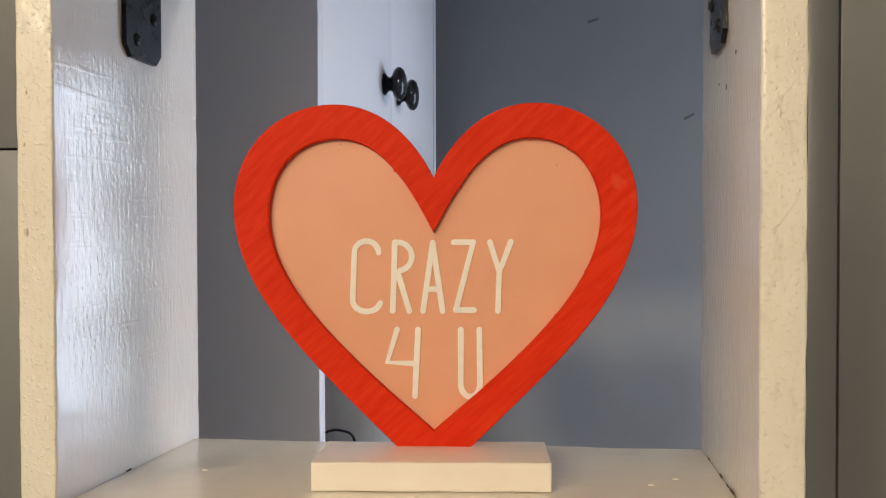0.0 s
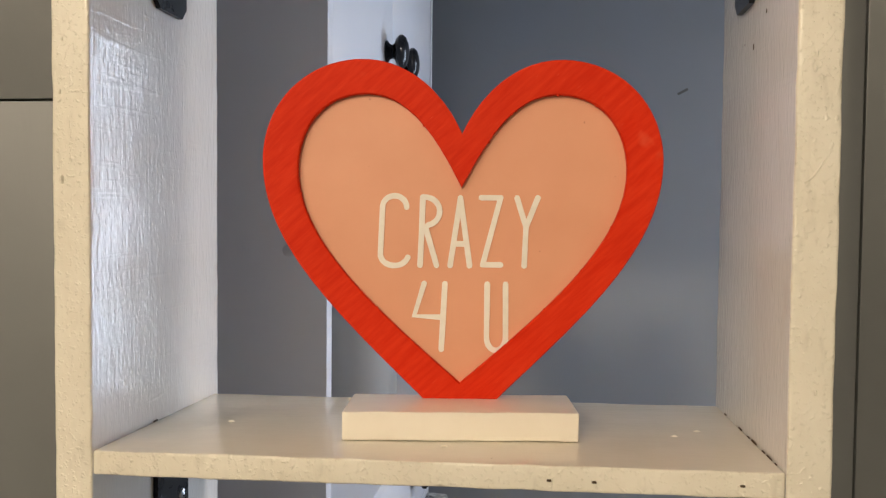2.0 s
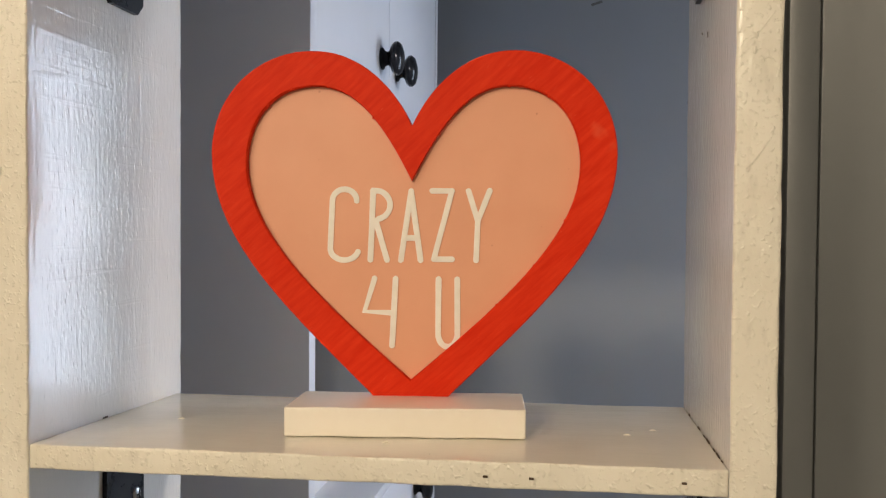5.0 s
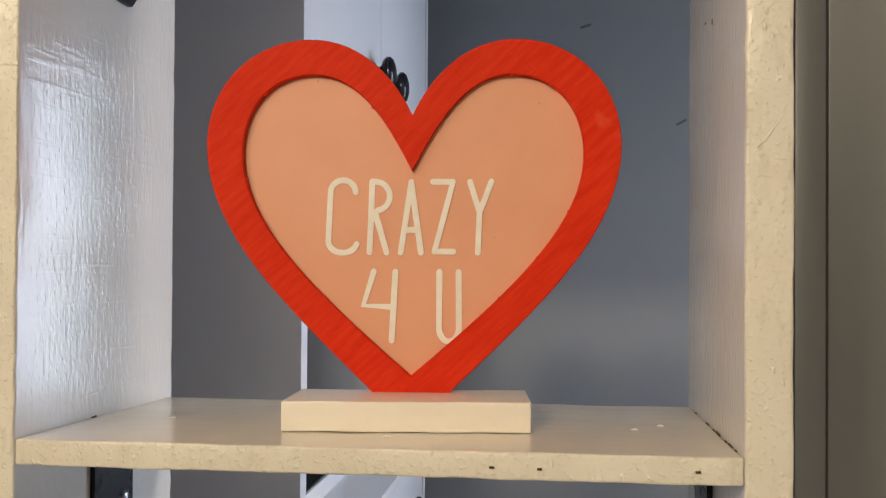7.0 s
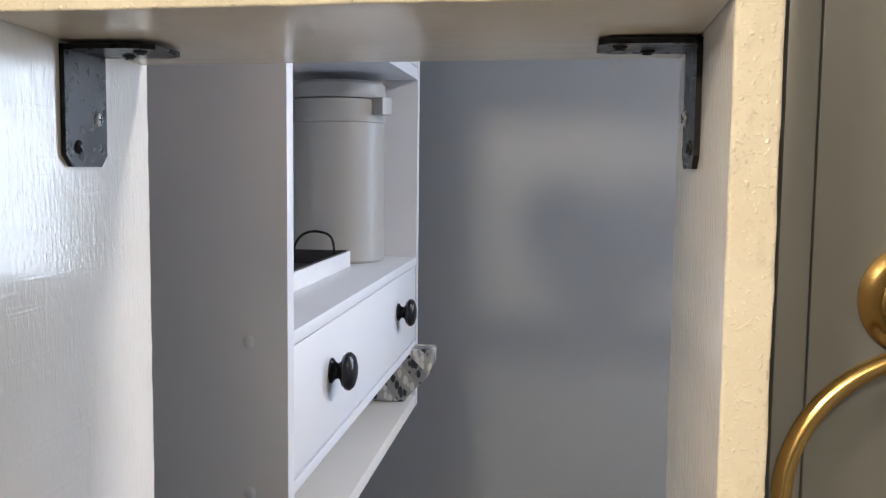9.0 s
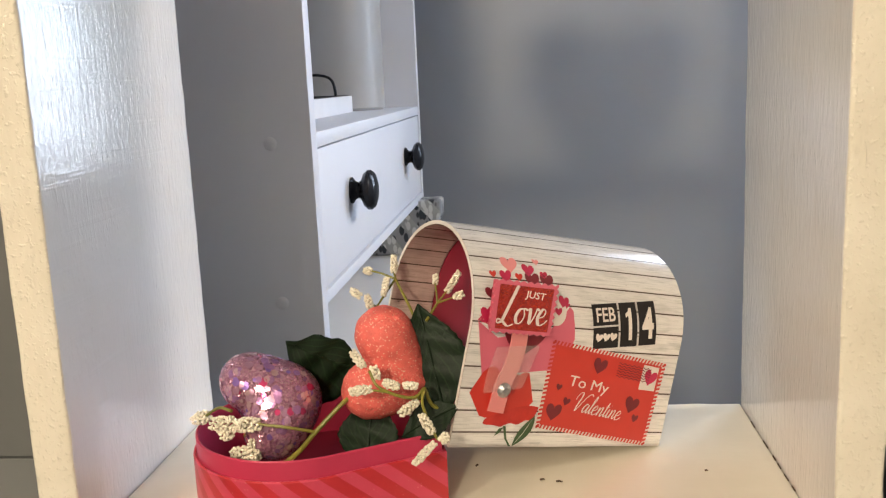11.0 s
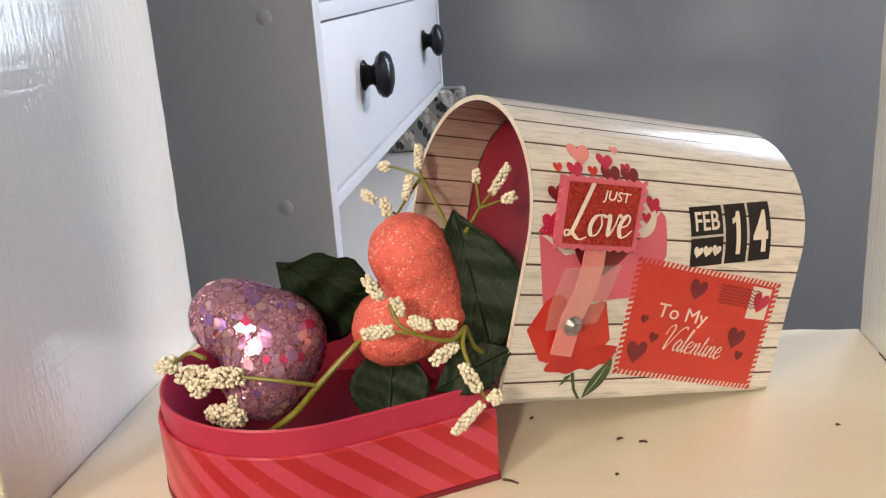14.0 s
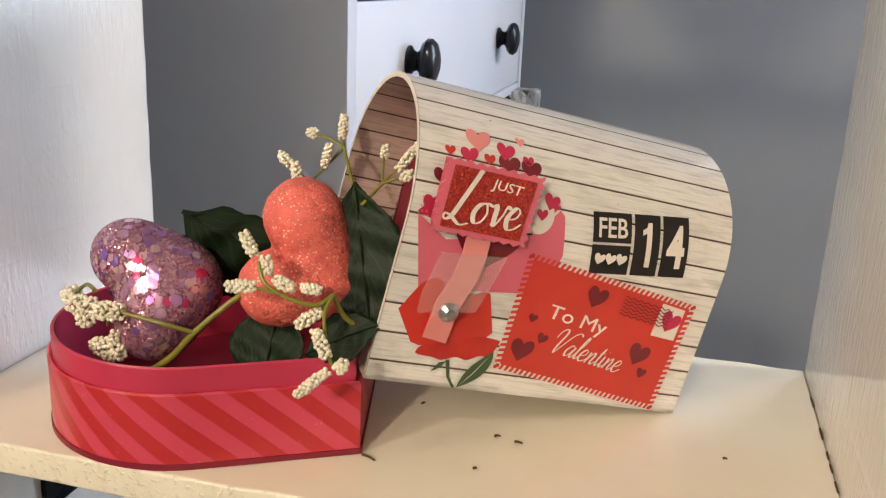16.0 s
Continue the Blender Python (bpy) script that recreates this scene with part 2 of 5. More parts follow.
def planks(name, tint):
    """White-washed plank print: seams every 9.9 mm round the arch, grain along the length. UV in metres."""
    m, nt, bs = nodes_of(name)
    sep = nt.nodes.new("ShaderNodeSeparateXYZ")
    nt.links.new(coords(nt, source="UV"), sep.inputs[0])
    low = nt.nodes.new("ShaderNodeMath"); low.operation = "SUBTRACT"; low.inputs[1].default_value = 0.0067
    nt.links.new(sep.outputs["Y"], low.inputs[0])
    row = nt.nodes.new("ShaderNodeMath"); row.operation = "DIVIDE"; row.inputs[1].default_value = 0.0099
    nt.links.new(low.outputs[0], row.inputs[0])
    frac = nt.nodes.new("ShaderNodeMath"); frac.operation = "FRACT"
    nt.links.new(row.outputs[0], frac.inputs[0])
    cell = nt.nodes.new("ShaderNodeMath"); cell.operation = "FLOOR"
    nt.links.new(row.outputs[0], cell.inputs[0])
    white = add(nt, "ShaderNodeTexWhiteNoise"); white.noise_dimensions = "1D"
    nt.links.new(cell.outputs[0], white.inputs["W"])
    grain = noise_out(nt, coords(nt, (0.06, 1, 1), "UV"), 900.0, 5.0, 0.6)
    blotch = noise_out(nt, coords(nt, (0.35, 1, 1), "UV"), 110.0, 3.0)
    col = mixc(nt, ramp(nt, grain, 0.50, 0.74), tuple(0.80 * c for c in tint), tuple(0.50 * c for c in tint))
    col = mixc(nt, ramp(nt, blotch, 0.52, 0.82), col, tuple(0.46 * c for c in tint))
    col = mixc(nt, ramp(nt, noise_out(nt, coords(nt, (0.4, 1, 1), "UV"), 700.0, 2.0), 0.72, 0.78), col, (0.16, 0.11, 0.09))
    fine = ramp(nt, noise_out(nt, coords(nt, (0.035, 1, 1), "UV"), 2300.0, 3.0, 0.6), 0.56, 0.74)
    col = mixc(nt, fine, col, mixc(nt, 0.6, col, tuple(0.22 * c for c in tint)))
    tone = nt.nodes.new("ShaderNodeMapRange"); tone.inputs["To Min"].default_value, tone.inputs["To Max"].default_value = 0.0, 0.28
    nt.links.new(white.outputs["Value"], tone.inputs["Value"])
    col = mixc(nt, tone.outputs[0], col, tuple(0.42 * c for c in tint))
    seam = mixc(nt, ramp(nt, frac.outputs[0], 0.055, 0.085), (0.085, 0.055, 0.04), col)
    nt.links.new(seam, bs.inputs["Base Color"])
    bs.inputs["Roughness"].default_value = 0.19
    bumps(nt, bs, [(noise_out(nt, coords(nt), 420.0, 3.0), 0.22, 0.0008)])
    return m


def stripes():
    """Slanted red bands on pink card. UV: length round the wall and height, in metres."""
    m, nt, bs = nodes_of("striped card")
    mp = nt.nodes.new("ShaderNodeMapping")
    mp.inputs["Rotation"].default_value = (0, 0, radians(48))
    tc = nt.nodes.new("ShaderNodeTexCoord")
    nt.links.new(tc.outputs["UV"], mp.inputs["Vector"])
    sep = nt.nodes.new("ShaderNodeSeparateXYZ")
    nt.links.new(mp.outputs[0], sep.inputs[0])
    dv = nt.nodes.new("ShaderNodeMath"); dv.operation = "DIVIDE"; dv.inputs[1].default_value = 0.0102
    nt.links.new(sep.outputs["X"], dv.inputs[0])
    fr = nt.nodes.new("ShaderNodeMath"); fr.operation = "FRACT"
    nt.links.new(dv.outputs[0], fr.inputs[0])
    edge = nt.nodes.new("ShaderNodeMath"); edge.operation = "GREATER_THAN"; edge.inputs[1].default_value = 0.5
    nt.links.new(fr.outputs[0], edge.inputs[0])
    col = mixc(nt, edge.outputs[0], (0.58, 0.060, 0.105), (0.48, 0.026, 0.034))
    col = mixc(nt, ramp(nt, noise_out(nt, coords(nt), 700.0, 2.0), 0.70, 0.78), col, (0.66, 0.20, 0.20))
    nt.links.new(col, bs.inputs["Base Color"])
    bs.inputs["Roughness"].default_value = 0.30
    bumps(nt, bs, [(noise_out(nt, coords(nt), 160.0, 2.0), 0.06, 0.001)])
    return m


def glitter(name, base, flake, grain, amount, rough, metal, facets, relief=0.35):
    """Fine glitter: each grain is a tiny mirror with its own tilt."""
    m, nt, bs = nodes_of(name)
    vo = add(nt, "ShaderNodeTexVoronoi", Scale=grain)
    nt.links.new(coords(nt), vo.inputs["Vector"])
    sep = nt.nodes.new("ShaderNodeSeparateColor")
    nt.links.new(vo.outputs["Color"], sep.inputs[0])
    pick = ramp(nt, sep.outputs[0], amount, amount + 0.02)
    soft = mixc(nt, ramp(nt, noise_out(nt, coords(nt), 160.0, 3.0), 0.35, 0.65), base, tuple(0.80 * c for c in base))
    nt.links.new(mixc(nt, pick, soft, flake), bs.inputs["Base Color"])
    mt = nt.nodes.new("ShaderNodeMath"); mt.operation = "MULTIPLY"; mt.inputs[1].default_value = metal
    nt.links.new(pick, mt.inputs[0])
    nt.links.new(mt.outputs[0], bs.inputs["Metallic"])
    rr = nt.nodes.new("ShaderNodeMapRange"); rr.inputs["To Min"].default_value, rr.inputs["To Max"].default_value = rough, 0.18
    nt.links.new(pick, rr.inputs["Value"])
    nt.links.new(rr.outputs[0], bs.inputs["Roughness"])
    geo = nt.nodes.new("ShaderNodeNewGeometry")
    off = nt.nodes.new("ShaderNodeVectorMath"); off.operation = "SUBTRACT"; off.inputs[1].default_value = (0.5, 0.5, 0.5)
    nt.links.new(vo.outputs["Color"], off.inputs[0])
    sc = nt.nodes.new("ShaderNodeVectorMath"); sc.operation = "SCALE"; sc.inputs["Scale"].default_value = facets
    nt.links.new(off.outputs[0], sc.inputs[0])
    sm = nt.nodes.new("ShaderNodeVectorMath"); sm.operation = "ADD"
    nt.links.new(sc.outputs[0], sm.inputs[0]); nt.links.new(geo.outputs["Normal"], sm.inputs[1])
    nm = nt.nodes.new("ShaderNodeVectorMath"); nm.operation = "NORMALIZE"
    nt.links.new(sm.outputs[0], nm.inputs[0])
    bp = add(nt, "ShaderNodeBump", Strength=relief, Distance=0.001)
    nt.links.new(noise_out(nt, coords(nt), 420.0, 3.0), bp.inputs["Height"])
    nt.links.new(nm.outputs[0], bp.inputs["Normal"])
    nt.links.new(bp.outputs[0], bs.inputs["Normal"])
    return m


def flakes():
    m, nt, bs = nodes_of("sequin flakes")
    geo = nt.nodes.new("ShaderNodeNewGeometry")
    cr = nt.nodes.new("ShaderNodeValToRGB")
    el = cr.color_ramp.elements
    cr.color_ramp.interpolation = "CONSTANT"
    el[0].color, el[1].color, el[1].position = (0.46, 0.22, 0.46, 1), (0.66, 0.36, 0.52, 1), 0.35
    for p, c in ((0.62, (0.82, 0.54, 0.58, 1)), (0.86, (0.36, 0.20, 0.62, 1)), (0.95, (0.70, 0.06, 0.20, 1))):
        el.new(p).color = c
    nt.links.new(geo.outputs["Random Per Island"], cr.inputs[0])
    nt.links.new(cr.outputs[0], bs.inputs["Base Color"])
    bs.inputs["Metallic"].default_value, bs.inputs["Roughness"].default_value = 0.70, 0.22
    return m


def leaf_cloth():
    """Dark green woven cloth leaf with paler side veins. UV: along the midrib and across it."""
    m, nt, bs = nodes_of("cloth leaf")
    uv = coords(nt, source="UV")
    wv = add(nt, "ShaderNodeTexWave", Scale=2.2, Distortion=1.2)
    wv.bands_direction = "DIAGONAL"
    nt.links.new(uv, wv.inputs["Vector"])
    col = mixc(nt, ramp(nt, noise_out(nt, coords(nt), 120.0, 3.0), 0.3, 0.7), (0.0035, 0.010, 0.0035), (0.008, 0.020, 0.007))
    col = mixc(nt, ramp(nt, wv.outputs["Fac"], 0.86, 1.0), col, (0.012, 0.028, 0.010))
    nt.links.new(col, bs.inputs["Base Color"])
    bs.inputs["Roughness"].default_value, bs.inputs["Specular IOR Level"].default_value = 0.55, 0.25
    bumps(nt, bs, [(noise_out(nt, coords(nt, (1, 1, 0.15)), 1500.0, 2.0), 0.4, 0.0005), (wv.outputs["Fac"], 0.08, 0.0004)])
    return m


def newsprint():
    m, nt, bs = nodes_of("black and white printed wrap")
    wv = add(nt, "ShaderNodeTexWave", Scale=11.0, Distortion=1.5, Detail=1.0)
    wv.bands_direction = "DIAGONAL"
    nt.links.new(coords(nt), wv.inputs["Vector"])
    vo = add(nt, "ShaderNodeTexVoronoi", Scale=120.0)
    nt.links.new(coords(nt, (1, 1, 0.5)), vo.inputs["Vector"])
    a = mixc(nt, ramp(nt, wv.outputs["Fac"], 0.45, 0.55), (0.025, 0.03, 0.035), (0.62, 0.62, 0.60))
    b = mixc(nt, ramp(nt, vo.outputs["Distance"], 0.40, 0.50), (0.0, 0.0, 0.0), (0.55, 0.55, 0.55))
    nt.links.new(mixc(nt, 0.5, a, b, "DIFFERENCE"), bs.inputs["Base Color"])
    bs.inputs["Roughness"].default_value = 0.3
    return m


def tape():
    m, nt, bs = nodes_of("clear tape")
    bs.inputs["Base Color"].default_value = (0.9, 0.85, 0.82, 1)
    bs.inputs["Roughness"].default_value, bs.inputs["Alpha"].default_value = 0.15, 0.09
    return m


def glass():
    m, nt, bs = nodes_of("window glass")
    bs.inputs["Base Color"].default_value = (0.95, 0.97, 0.97, 1)
    bs.inputs["Transmission Weight"].default_value, bs.inputs["Roughness"].default_value = 1.0, 0.02
    return m


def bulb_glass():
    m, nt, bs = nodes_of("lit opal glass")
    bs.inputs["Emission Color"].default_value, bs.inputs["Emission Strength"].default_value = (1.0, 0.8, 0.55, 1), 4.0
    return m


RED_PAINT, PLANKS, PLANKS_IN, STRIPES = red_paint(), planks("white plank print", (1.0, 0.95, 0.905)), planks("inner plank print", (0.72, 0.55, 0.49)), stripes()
CORAL = glitter("coral glitter", (0.84, 0.155, 0.125), (1.0, 0.60, 0.46), 2100.0, 0.93, 0.60, 0.05, 0.6, 0.45)
PURPLE = glitter("purple glitter", (0.20, 0.065, 0.13), (0.76, 0.42, 0.52), 1900.0, 0.50, 0.45, 0.7, 1.0, 0.10)
REDGLIT = glitter("red glitter", (0.33, 0.012, 0.010), (0.80, 0.08, 0.04), 2300.0, 0.66, 0.5, 0.8, 1.0)
FLAKES, LEAF, WRAP, TAPE, GLASS, OPAL = flakes(), leaf_cloth(), newsprint(), tape(), glass(), bulb_glass()

# ---- building helpers ----
ROOT = {}


def thing(name, loc, label, category, group="", kind=""):
    ob = new(name)
    ob.location = loc
    ob.empty_display_size = 0.02
    ROOT[ob] = Vector(loc)
    return tagged(ob, label, category, group, kind)


def part(name, bm, material, parent=None, label="", smooth=True, kind=""):
    """Link a bmesh, given in world places, as one mesh under a thing or a part."""
    data = bpy.data.meshes.new(name)
    if parent is not None:
        bmesh.ops.translate(bm, verts=bm.verts, vec=-ROOT[parent])
    bm.to_mesh(data)
    bm.free()
    for mt in material if isinstance(material, (list, tuple)) else (material,):
        data.materials.append(mt)
    if smooth:
        data.shade_smooth() if hasattr(data, "shade_smooth") else None
        data.set_sharp_from_angle(angle=radians(38))
    ob = new(name, data)
    if parent is not None:
        ob.parent = parent
        ROOT[ob] = ROOT[parent]
    else:
        ROOT[ob] = Vector()
    return tagged(ob, label, kind=kind)


def box(x0, x1, y0, y1, z0, z1, bevel=0.0, seg=2, m=None):
    bm = bmesh.new()
    bmesh.ops.create_cube(bm, size=1.0)
    for v in bm.verts:
        v.co = Vector(((x0 + x1) / 2 + v.co.x * (x1 - x0), (y0 + y1) / 2 + v.co.y * (y1 - y0), (z0 + z1) / 2 + v.co.z * (z1 - z0)))
    if bevel:
        bmesh.ops.bevel(bm, geom=bm.edges[:], offset=bevel, segments=seg, affect="EDGES", profile=0.6)
    if m is not None:
        bmesh.ops.transform(bm, matrix=m, verts=bm.verts)
    return bm


def join(*bms):
    out = bmesh.new()
    for b in bms:
        tmp = bpy.data.meshes.new("tmp")
        b.to_mesh(tmp)
        b.free()
        out.from_mesh(tmp)
        bpy.data.meshes.remove(tmp)
    return out


def board(x0, x1, y0, y1, z0, z1, cuts, axis, bevel=0.0016, wave=0.0005):
    """A painted board with softened, slightly uneven edges."""
    bm = box(x0, x1, y0, y1, z0, z1, bevel, 3)
    k = "xyz".index(axis)
    long = [e for e in bm.edges if abs((e.verts[0].co - e.verts[1].co)[k]) > 0.6 * ((x1 - x0, y1 - y0, z1 - z0)[k])]
    bmesh.ops.subdivide_edges(bm, edges=long, cuts=cuts, use_grid_fill=True)
    for v in bm.verts:
        v.co += wave * Vector((noise.noise(v.co * 70), noise.noise(v.co * 70 + Vector((9, 3, 1))), noise.noise(v.co * 70 + Vector((2, 7, 5)))))
    return bm


def lathe(profile, seg=28, m=None):
    """Turn (radius, height) pairs round z."""
    bm = bmesh.new()
    rings = []
    for r, h in profile:
        rings.append([bm.verts.new((r * cos(2 * pi * i / seg), r * sin(2 * pi * i / seg), h)) for i in range(seg)] if r > 1e-6 else [bm.verts.new((0, 0, h))])
    for a, b in zip(rings, rings[1:]):
        for i in range(seg):
            q = [a[i % len(a)], a[(i + 1) % len(a)], b[(i + 1) % len(b)], b[i % len(b)]]
            q = list(dict.fromkeys(q))
            if len(q) > 2:
                bm.faces.new(q)
    for end in (rings[0], rings[-1]):
        if len(end) > 2:
            bm.faces.new(end)
    bmesh.ops.recalc_face_normals(bm, faces=bm.faces)
    if m is not None:
        bmesh.ops.transform(bm, matrix=m, verts=bm.verts)
    return bm


def smooth_path(points, n=8):
    pts = [Vector(p) for p in points]
    if len(pts) < 3:
        return pts
    ext = [2 * pts[0] - pts[1]] + pts + [2 * pts[-1] - pts[-2]]
    out = []
    for a, b, c, d in zip(ext, ext[1:], ext[2:], ext[3:]):
        for i in range(n):
            t = i / n
            out.append(0.5 * ((2 * b) + (c - a) * t + (2 * a - 5 * b + 4 * c - d) * t * t + (3 * b - a - 3 * c + d) * t ** 3))
    return out + [pts[-1]]


def tube(points, r0, r1=None, seg=8, closed=False, n=8):
    path = smooth_path(points, n) if not closed else [Vector(p) for p in points]
    r1 = r0 if r1 is None else r1
    bm = bmesh.new()
    rings = []
    side = None
    for i, p in enumerate(path):
        a, b = (path[i - 1], path[(i + 1) % len(path)]) if closed else (path[max(i - 1, 0)], path[min(i + 1, len(path) - 1)])
        d = (b - a).normalized()
        side = (d.orthogonal() if side is None else side - d * side.dot(d)).normalized()
        up = d.cross(side)
        r = r0 + (r1 - r0) * i / max(len(path) - 1, 1)
        rings.append([bm.verts.new(p + r * (cos(2 * pi * k / seg) * side + sin(2 * pi * k / seg) * up)) for k in range(seg)])
    for a, b in list(zip(rings, rings[1:])) + ([(rings[-1], rings[0])] if closed else []):
        for k in range(seg):
            bm.faces.new((a[k], a[(k + 1) % seg], b[(k + 1) % seg], b[k]))
    if not closed:
        bm.faces.new(rings[0]); bm.faces.new(rings[-1])
    bmesh.ops.recalc_face_normals(bm, faces=bm.faces)
    return bm


def bezier(p0, p1, p2, p3, n):
    return [tuple((1 - t) ** 3 * a + 3 * t * (1 - t) ** 2 * b + 3 * t * t * (1 - t) * c + t ** 3 * d for a, b, c, d in zip(p0, p1, p2, p3)) for t in (i / n for i in range(n))]


def prism(loop, depth, place):
    """An outline in (a, b) pulled out over depth; place(a, b, c) gives the world place."""
    bm = bmesh.new()
    f = [bm.verts.new(place(a, b, 0.0)) for a, b in loop]
    g = [bm.verts.new(place(a, b, depth)) for a, b in loop]
    bm.faces.new(f); bm.faces.new(g[::-1])
    for i in range(len(loop)):
        j = (i + 1) % len(loop)
        bm.faces.new((f[i], g[i], g[j], f[j]))
    bmesh.ops.triangulate(bm, faces=[q for q in bm.faces if len(q.verts) > 4])
    bmesh.ops.recalc_face_normals(bm, faces=bm.faces)
    return bm


def words(body, a0, a1, b0, b1, place, depth=0.0002, bold=0.0, slant=0.0, turn=0.0):
    """Built-in letters fitted to a width and height in (a, b)."""
    cu = bpy.data.curves.new("word", "FONT")
    cu.body, cu.offset, cu.resolution_u, cu.shear = body, bold, 3, slant
    ob = bpy.data.objects.new("word", cu)
    scene.collection.objects.link(ob)
    dg = bpy.context.evaluated_depsgraph_get()
    dg.update()
    me = bpy.data.meshes.new_from_object(ob.evaluated_get(dg))
    bm = bmesh.new()
    bm.from_mesh(me)
    bpy.data.objects.remove(ob); bpy.data.curves.remove(cu); bpy.data.meshes.remove(me)
    xs, ys = [v.co.x for v in bm.verts], [v.co.y for v in bm.verts]
    lo, hi, bo, to = min(xs), max(xs), min(ys), max(ys)
    for k in range(1, 9):
        bmesh.ops.bisect_plane(bm, geom=bm.verts[:] + bm.edges[:] + bm.faces[:], plane_co=(0, bo + (to - bo) * k / 9, 0), plane_no=(0, 1, 0))
    ret = bmesh.ops.extrude_face_region(bm, geom=bm.faces[:])
    top = {v for v in ret["geom"] if isinstance(v, bmesh.types.BMVert)}
    am, bmid = (a0 + a1) / 2, (b0 + b1) / 2
    for v in bm.verts:
        a, b = a0 + (v.co.x - lo) / (hi - lo) * (a1 - a0), b0 + (v.co.y - bo) / (to - bo) * (b1 - b0)
        da, db = a - am, b - bmid
        v.co = Vector(place(am + da * cos(turn) - db * sin(turn), bmid + da * sin(turn) + db * cos(turn), depth if v in top else 0.0))
    bmesh.ops.recalc_face_normals(bm, faces=bm.faces)
    for f in bm.faces:
        f.smooth = False
    return bm


def smin(a, b, k):
    h = max(k - abs(a - b), 0.0) / k
    return min(a, b) - h * h * k * 0.25


def melt(balls, k, p):
    """Distance from p to balls melted into one another."""
    d = None
    for x, y, z, r in balls:
        q = (p - Vector((x, y, z))).length - r
        d = q if d is None else smin(d, q, k)
    return d


def blob(balls, k, centre, level=4, rough=0.0):
    """A puffy solid: balls melted into one another."""
    bm = bmesh.new()
    bmesh.ops.create_icosphere(bm, subdivisions=level + 1, radius=1.0)
    centre = Vector(centre)
    for v in bm.verts:
        d = v.co.normalized()
        lo, hi = 0.0, 0.08
        for _ in range(14):
            mid = (lo + hi) / 2
            if melt(balls, k, centre + d * mid) < 0: lo = mid
            else: hi = mid
        v.co = centre + d * (lo + rough * noise.noise((centre + d * lo) * 260))
    return bm


# ---- the two rooms ----
def wall(name, label, *dims, material=None):
    return tagged(part(name, box(*dims), material or GREY_WALL, smooth=False), label, "wall", kind="structure")


wall("wall_far", "plain blue-grey painted wall with faint scuffs", -0.60, 0.52, 1.63, 1.75, 0.0, 2.4)
wall("wall_far_right", "plain blue-grey painted wall beside the window", 1.08, 1.30, 1.63, 1.75, 0.0, 2.4)
wall("wall_under_window", "plain blue-grey painted wall below the window", 0.52, 1.08, 1.63, 1.75, 0.0, 1.0)
wall("wall_over_window", "plain blue-grey painted wall above the window", 0.52, 1.08, 1.63, 1.75, 1.8, 2.4)
wall("wall_alcove_left", "plain blue-grey wall behind the tall cabinet", -0.62, -0.50, 0.53, 1.63, 0.0, 2.4)
wall("wall_east", "plain blue-grey painted wall", 1.20, 1.32, -2.92, 1.63, 0.0, 2.4)
wall("wall_west", "plain grey painted wall", -1.32, -1.20, -2.92, 0.435, 0.0, 2.4, material=GREY_TRIM)
wall("wall_south", "plain grey painted wall behind the viewer", -1.20, 1.20, -2.92, -2.80, 0.0, 2.4, material=GREY_TRIM)
wall("wall_between_left", "grey partition wall core", -1.20, -0.2490, 0.447, 0.53, 0.0, 2.4, material=GREY_TRIM)
wall("wall_between_right", "grey partition wall core", 0.1000, 1.20, 0.447, 0.53, 0.0, 2.4, material=GREY_TRIM)
# unseen, lowered to the shelf top to keep lamp light off the upper far wall
wall("wall_light_block", "unseen grey wall added above the shelf to block lamp light", -0.2490, 0.1000, 0.447, 0.53, 1.632, 2.4, material=GREY_TRIM)
tagged(part("floor", box(-1.32, 1.32, -2.92, 1.75, -0.1, 0.0), FLOOR, smooth=False), "plain grey floor", "floor", kind="structure")
tagged(part("ceiling", box(-1.32, 1.32, -2.92, 1.75, 2.4, 2.5), WHITE, smooth=False), "white painted ceiling", "ceiling", kind="structure")

# grey boards with narrow seams on the partition
left_boards = thing("trim_left", (-0.7, 0.447, 0.0), "grey painted wall boards with narrow level seams", "trim", kind="structure")
for z0, z1 in ((0.0, 0.4645), (0.4655, 0.9815), (0.9825, 1.4985), (1.4995, 2.0155), (2.0165, 2.4)):
    part("board", box(-1.20, -0.2500, 0.435, 0.4465, z0, z1, 0.0008), GREY_TRIM, left_boards)
right_boards = thing("trim_right", (0.6, 0.447, 0.0), "grey painted wall panel with a narrow upright strip", "trim", kind="structure")
part("strip", box(0.1085, 0.1224, 0.4358, 0.4465, 0.0, 2.4, 0.0015), GREY_TRIM, right_boards)
for z0, z1 in ((0.0, 1.0395), (1.0415, 2.4)):
    part("board", box(0.1227, 1.20, 0.4345, 0.4465, z0, z1, 0.001), GREY_TRIM, right_boards)

scuffs = bmesh.new()
for x, z, a in ((0.2105, 1.655, 0.5), (0.044, 1.828, 0.3)):
    b = box(-0.010, 0.010, -0.0006, 0.0, -0.0022, 0.0022, 0.0005, m=pose(x, 1.63, z, 0, -57 * a, 0))
    scuffs = join(scuffs, b)
part("scuff", scuffs, surface("dark scuff", (0.10, 0.10, 0.10), (0.15, 0.15, 0.15), 200.0, 0.6), bpy.data.objects["wall_far"], "small dark scuff marks", kind="stuff")

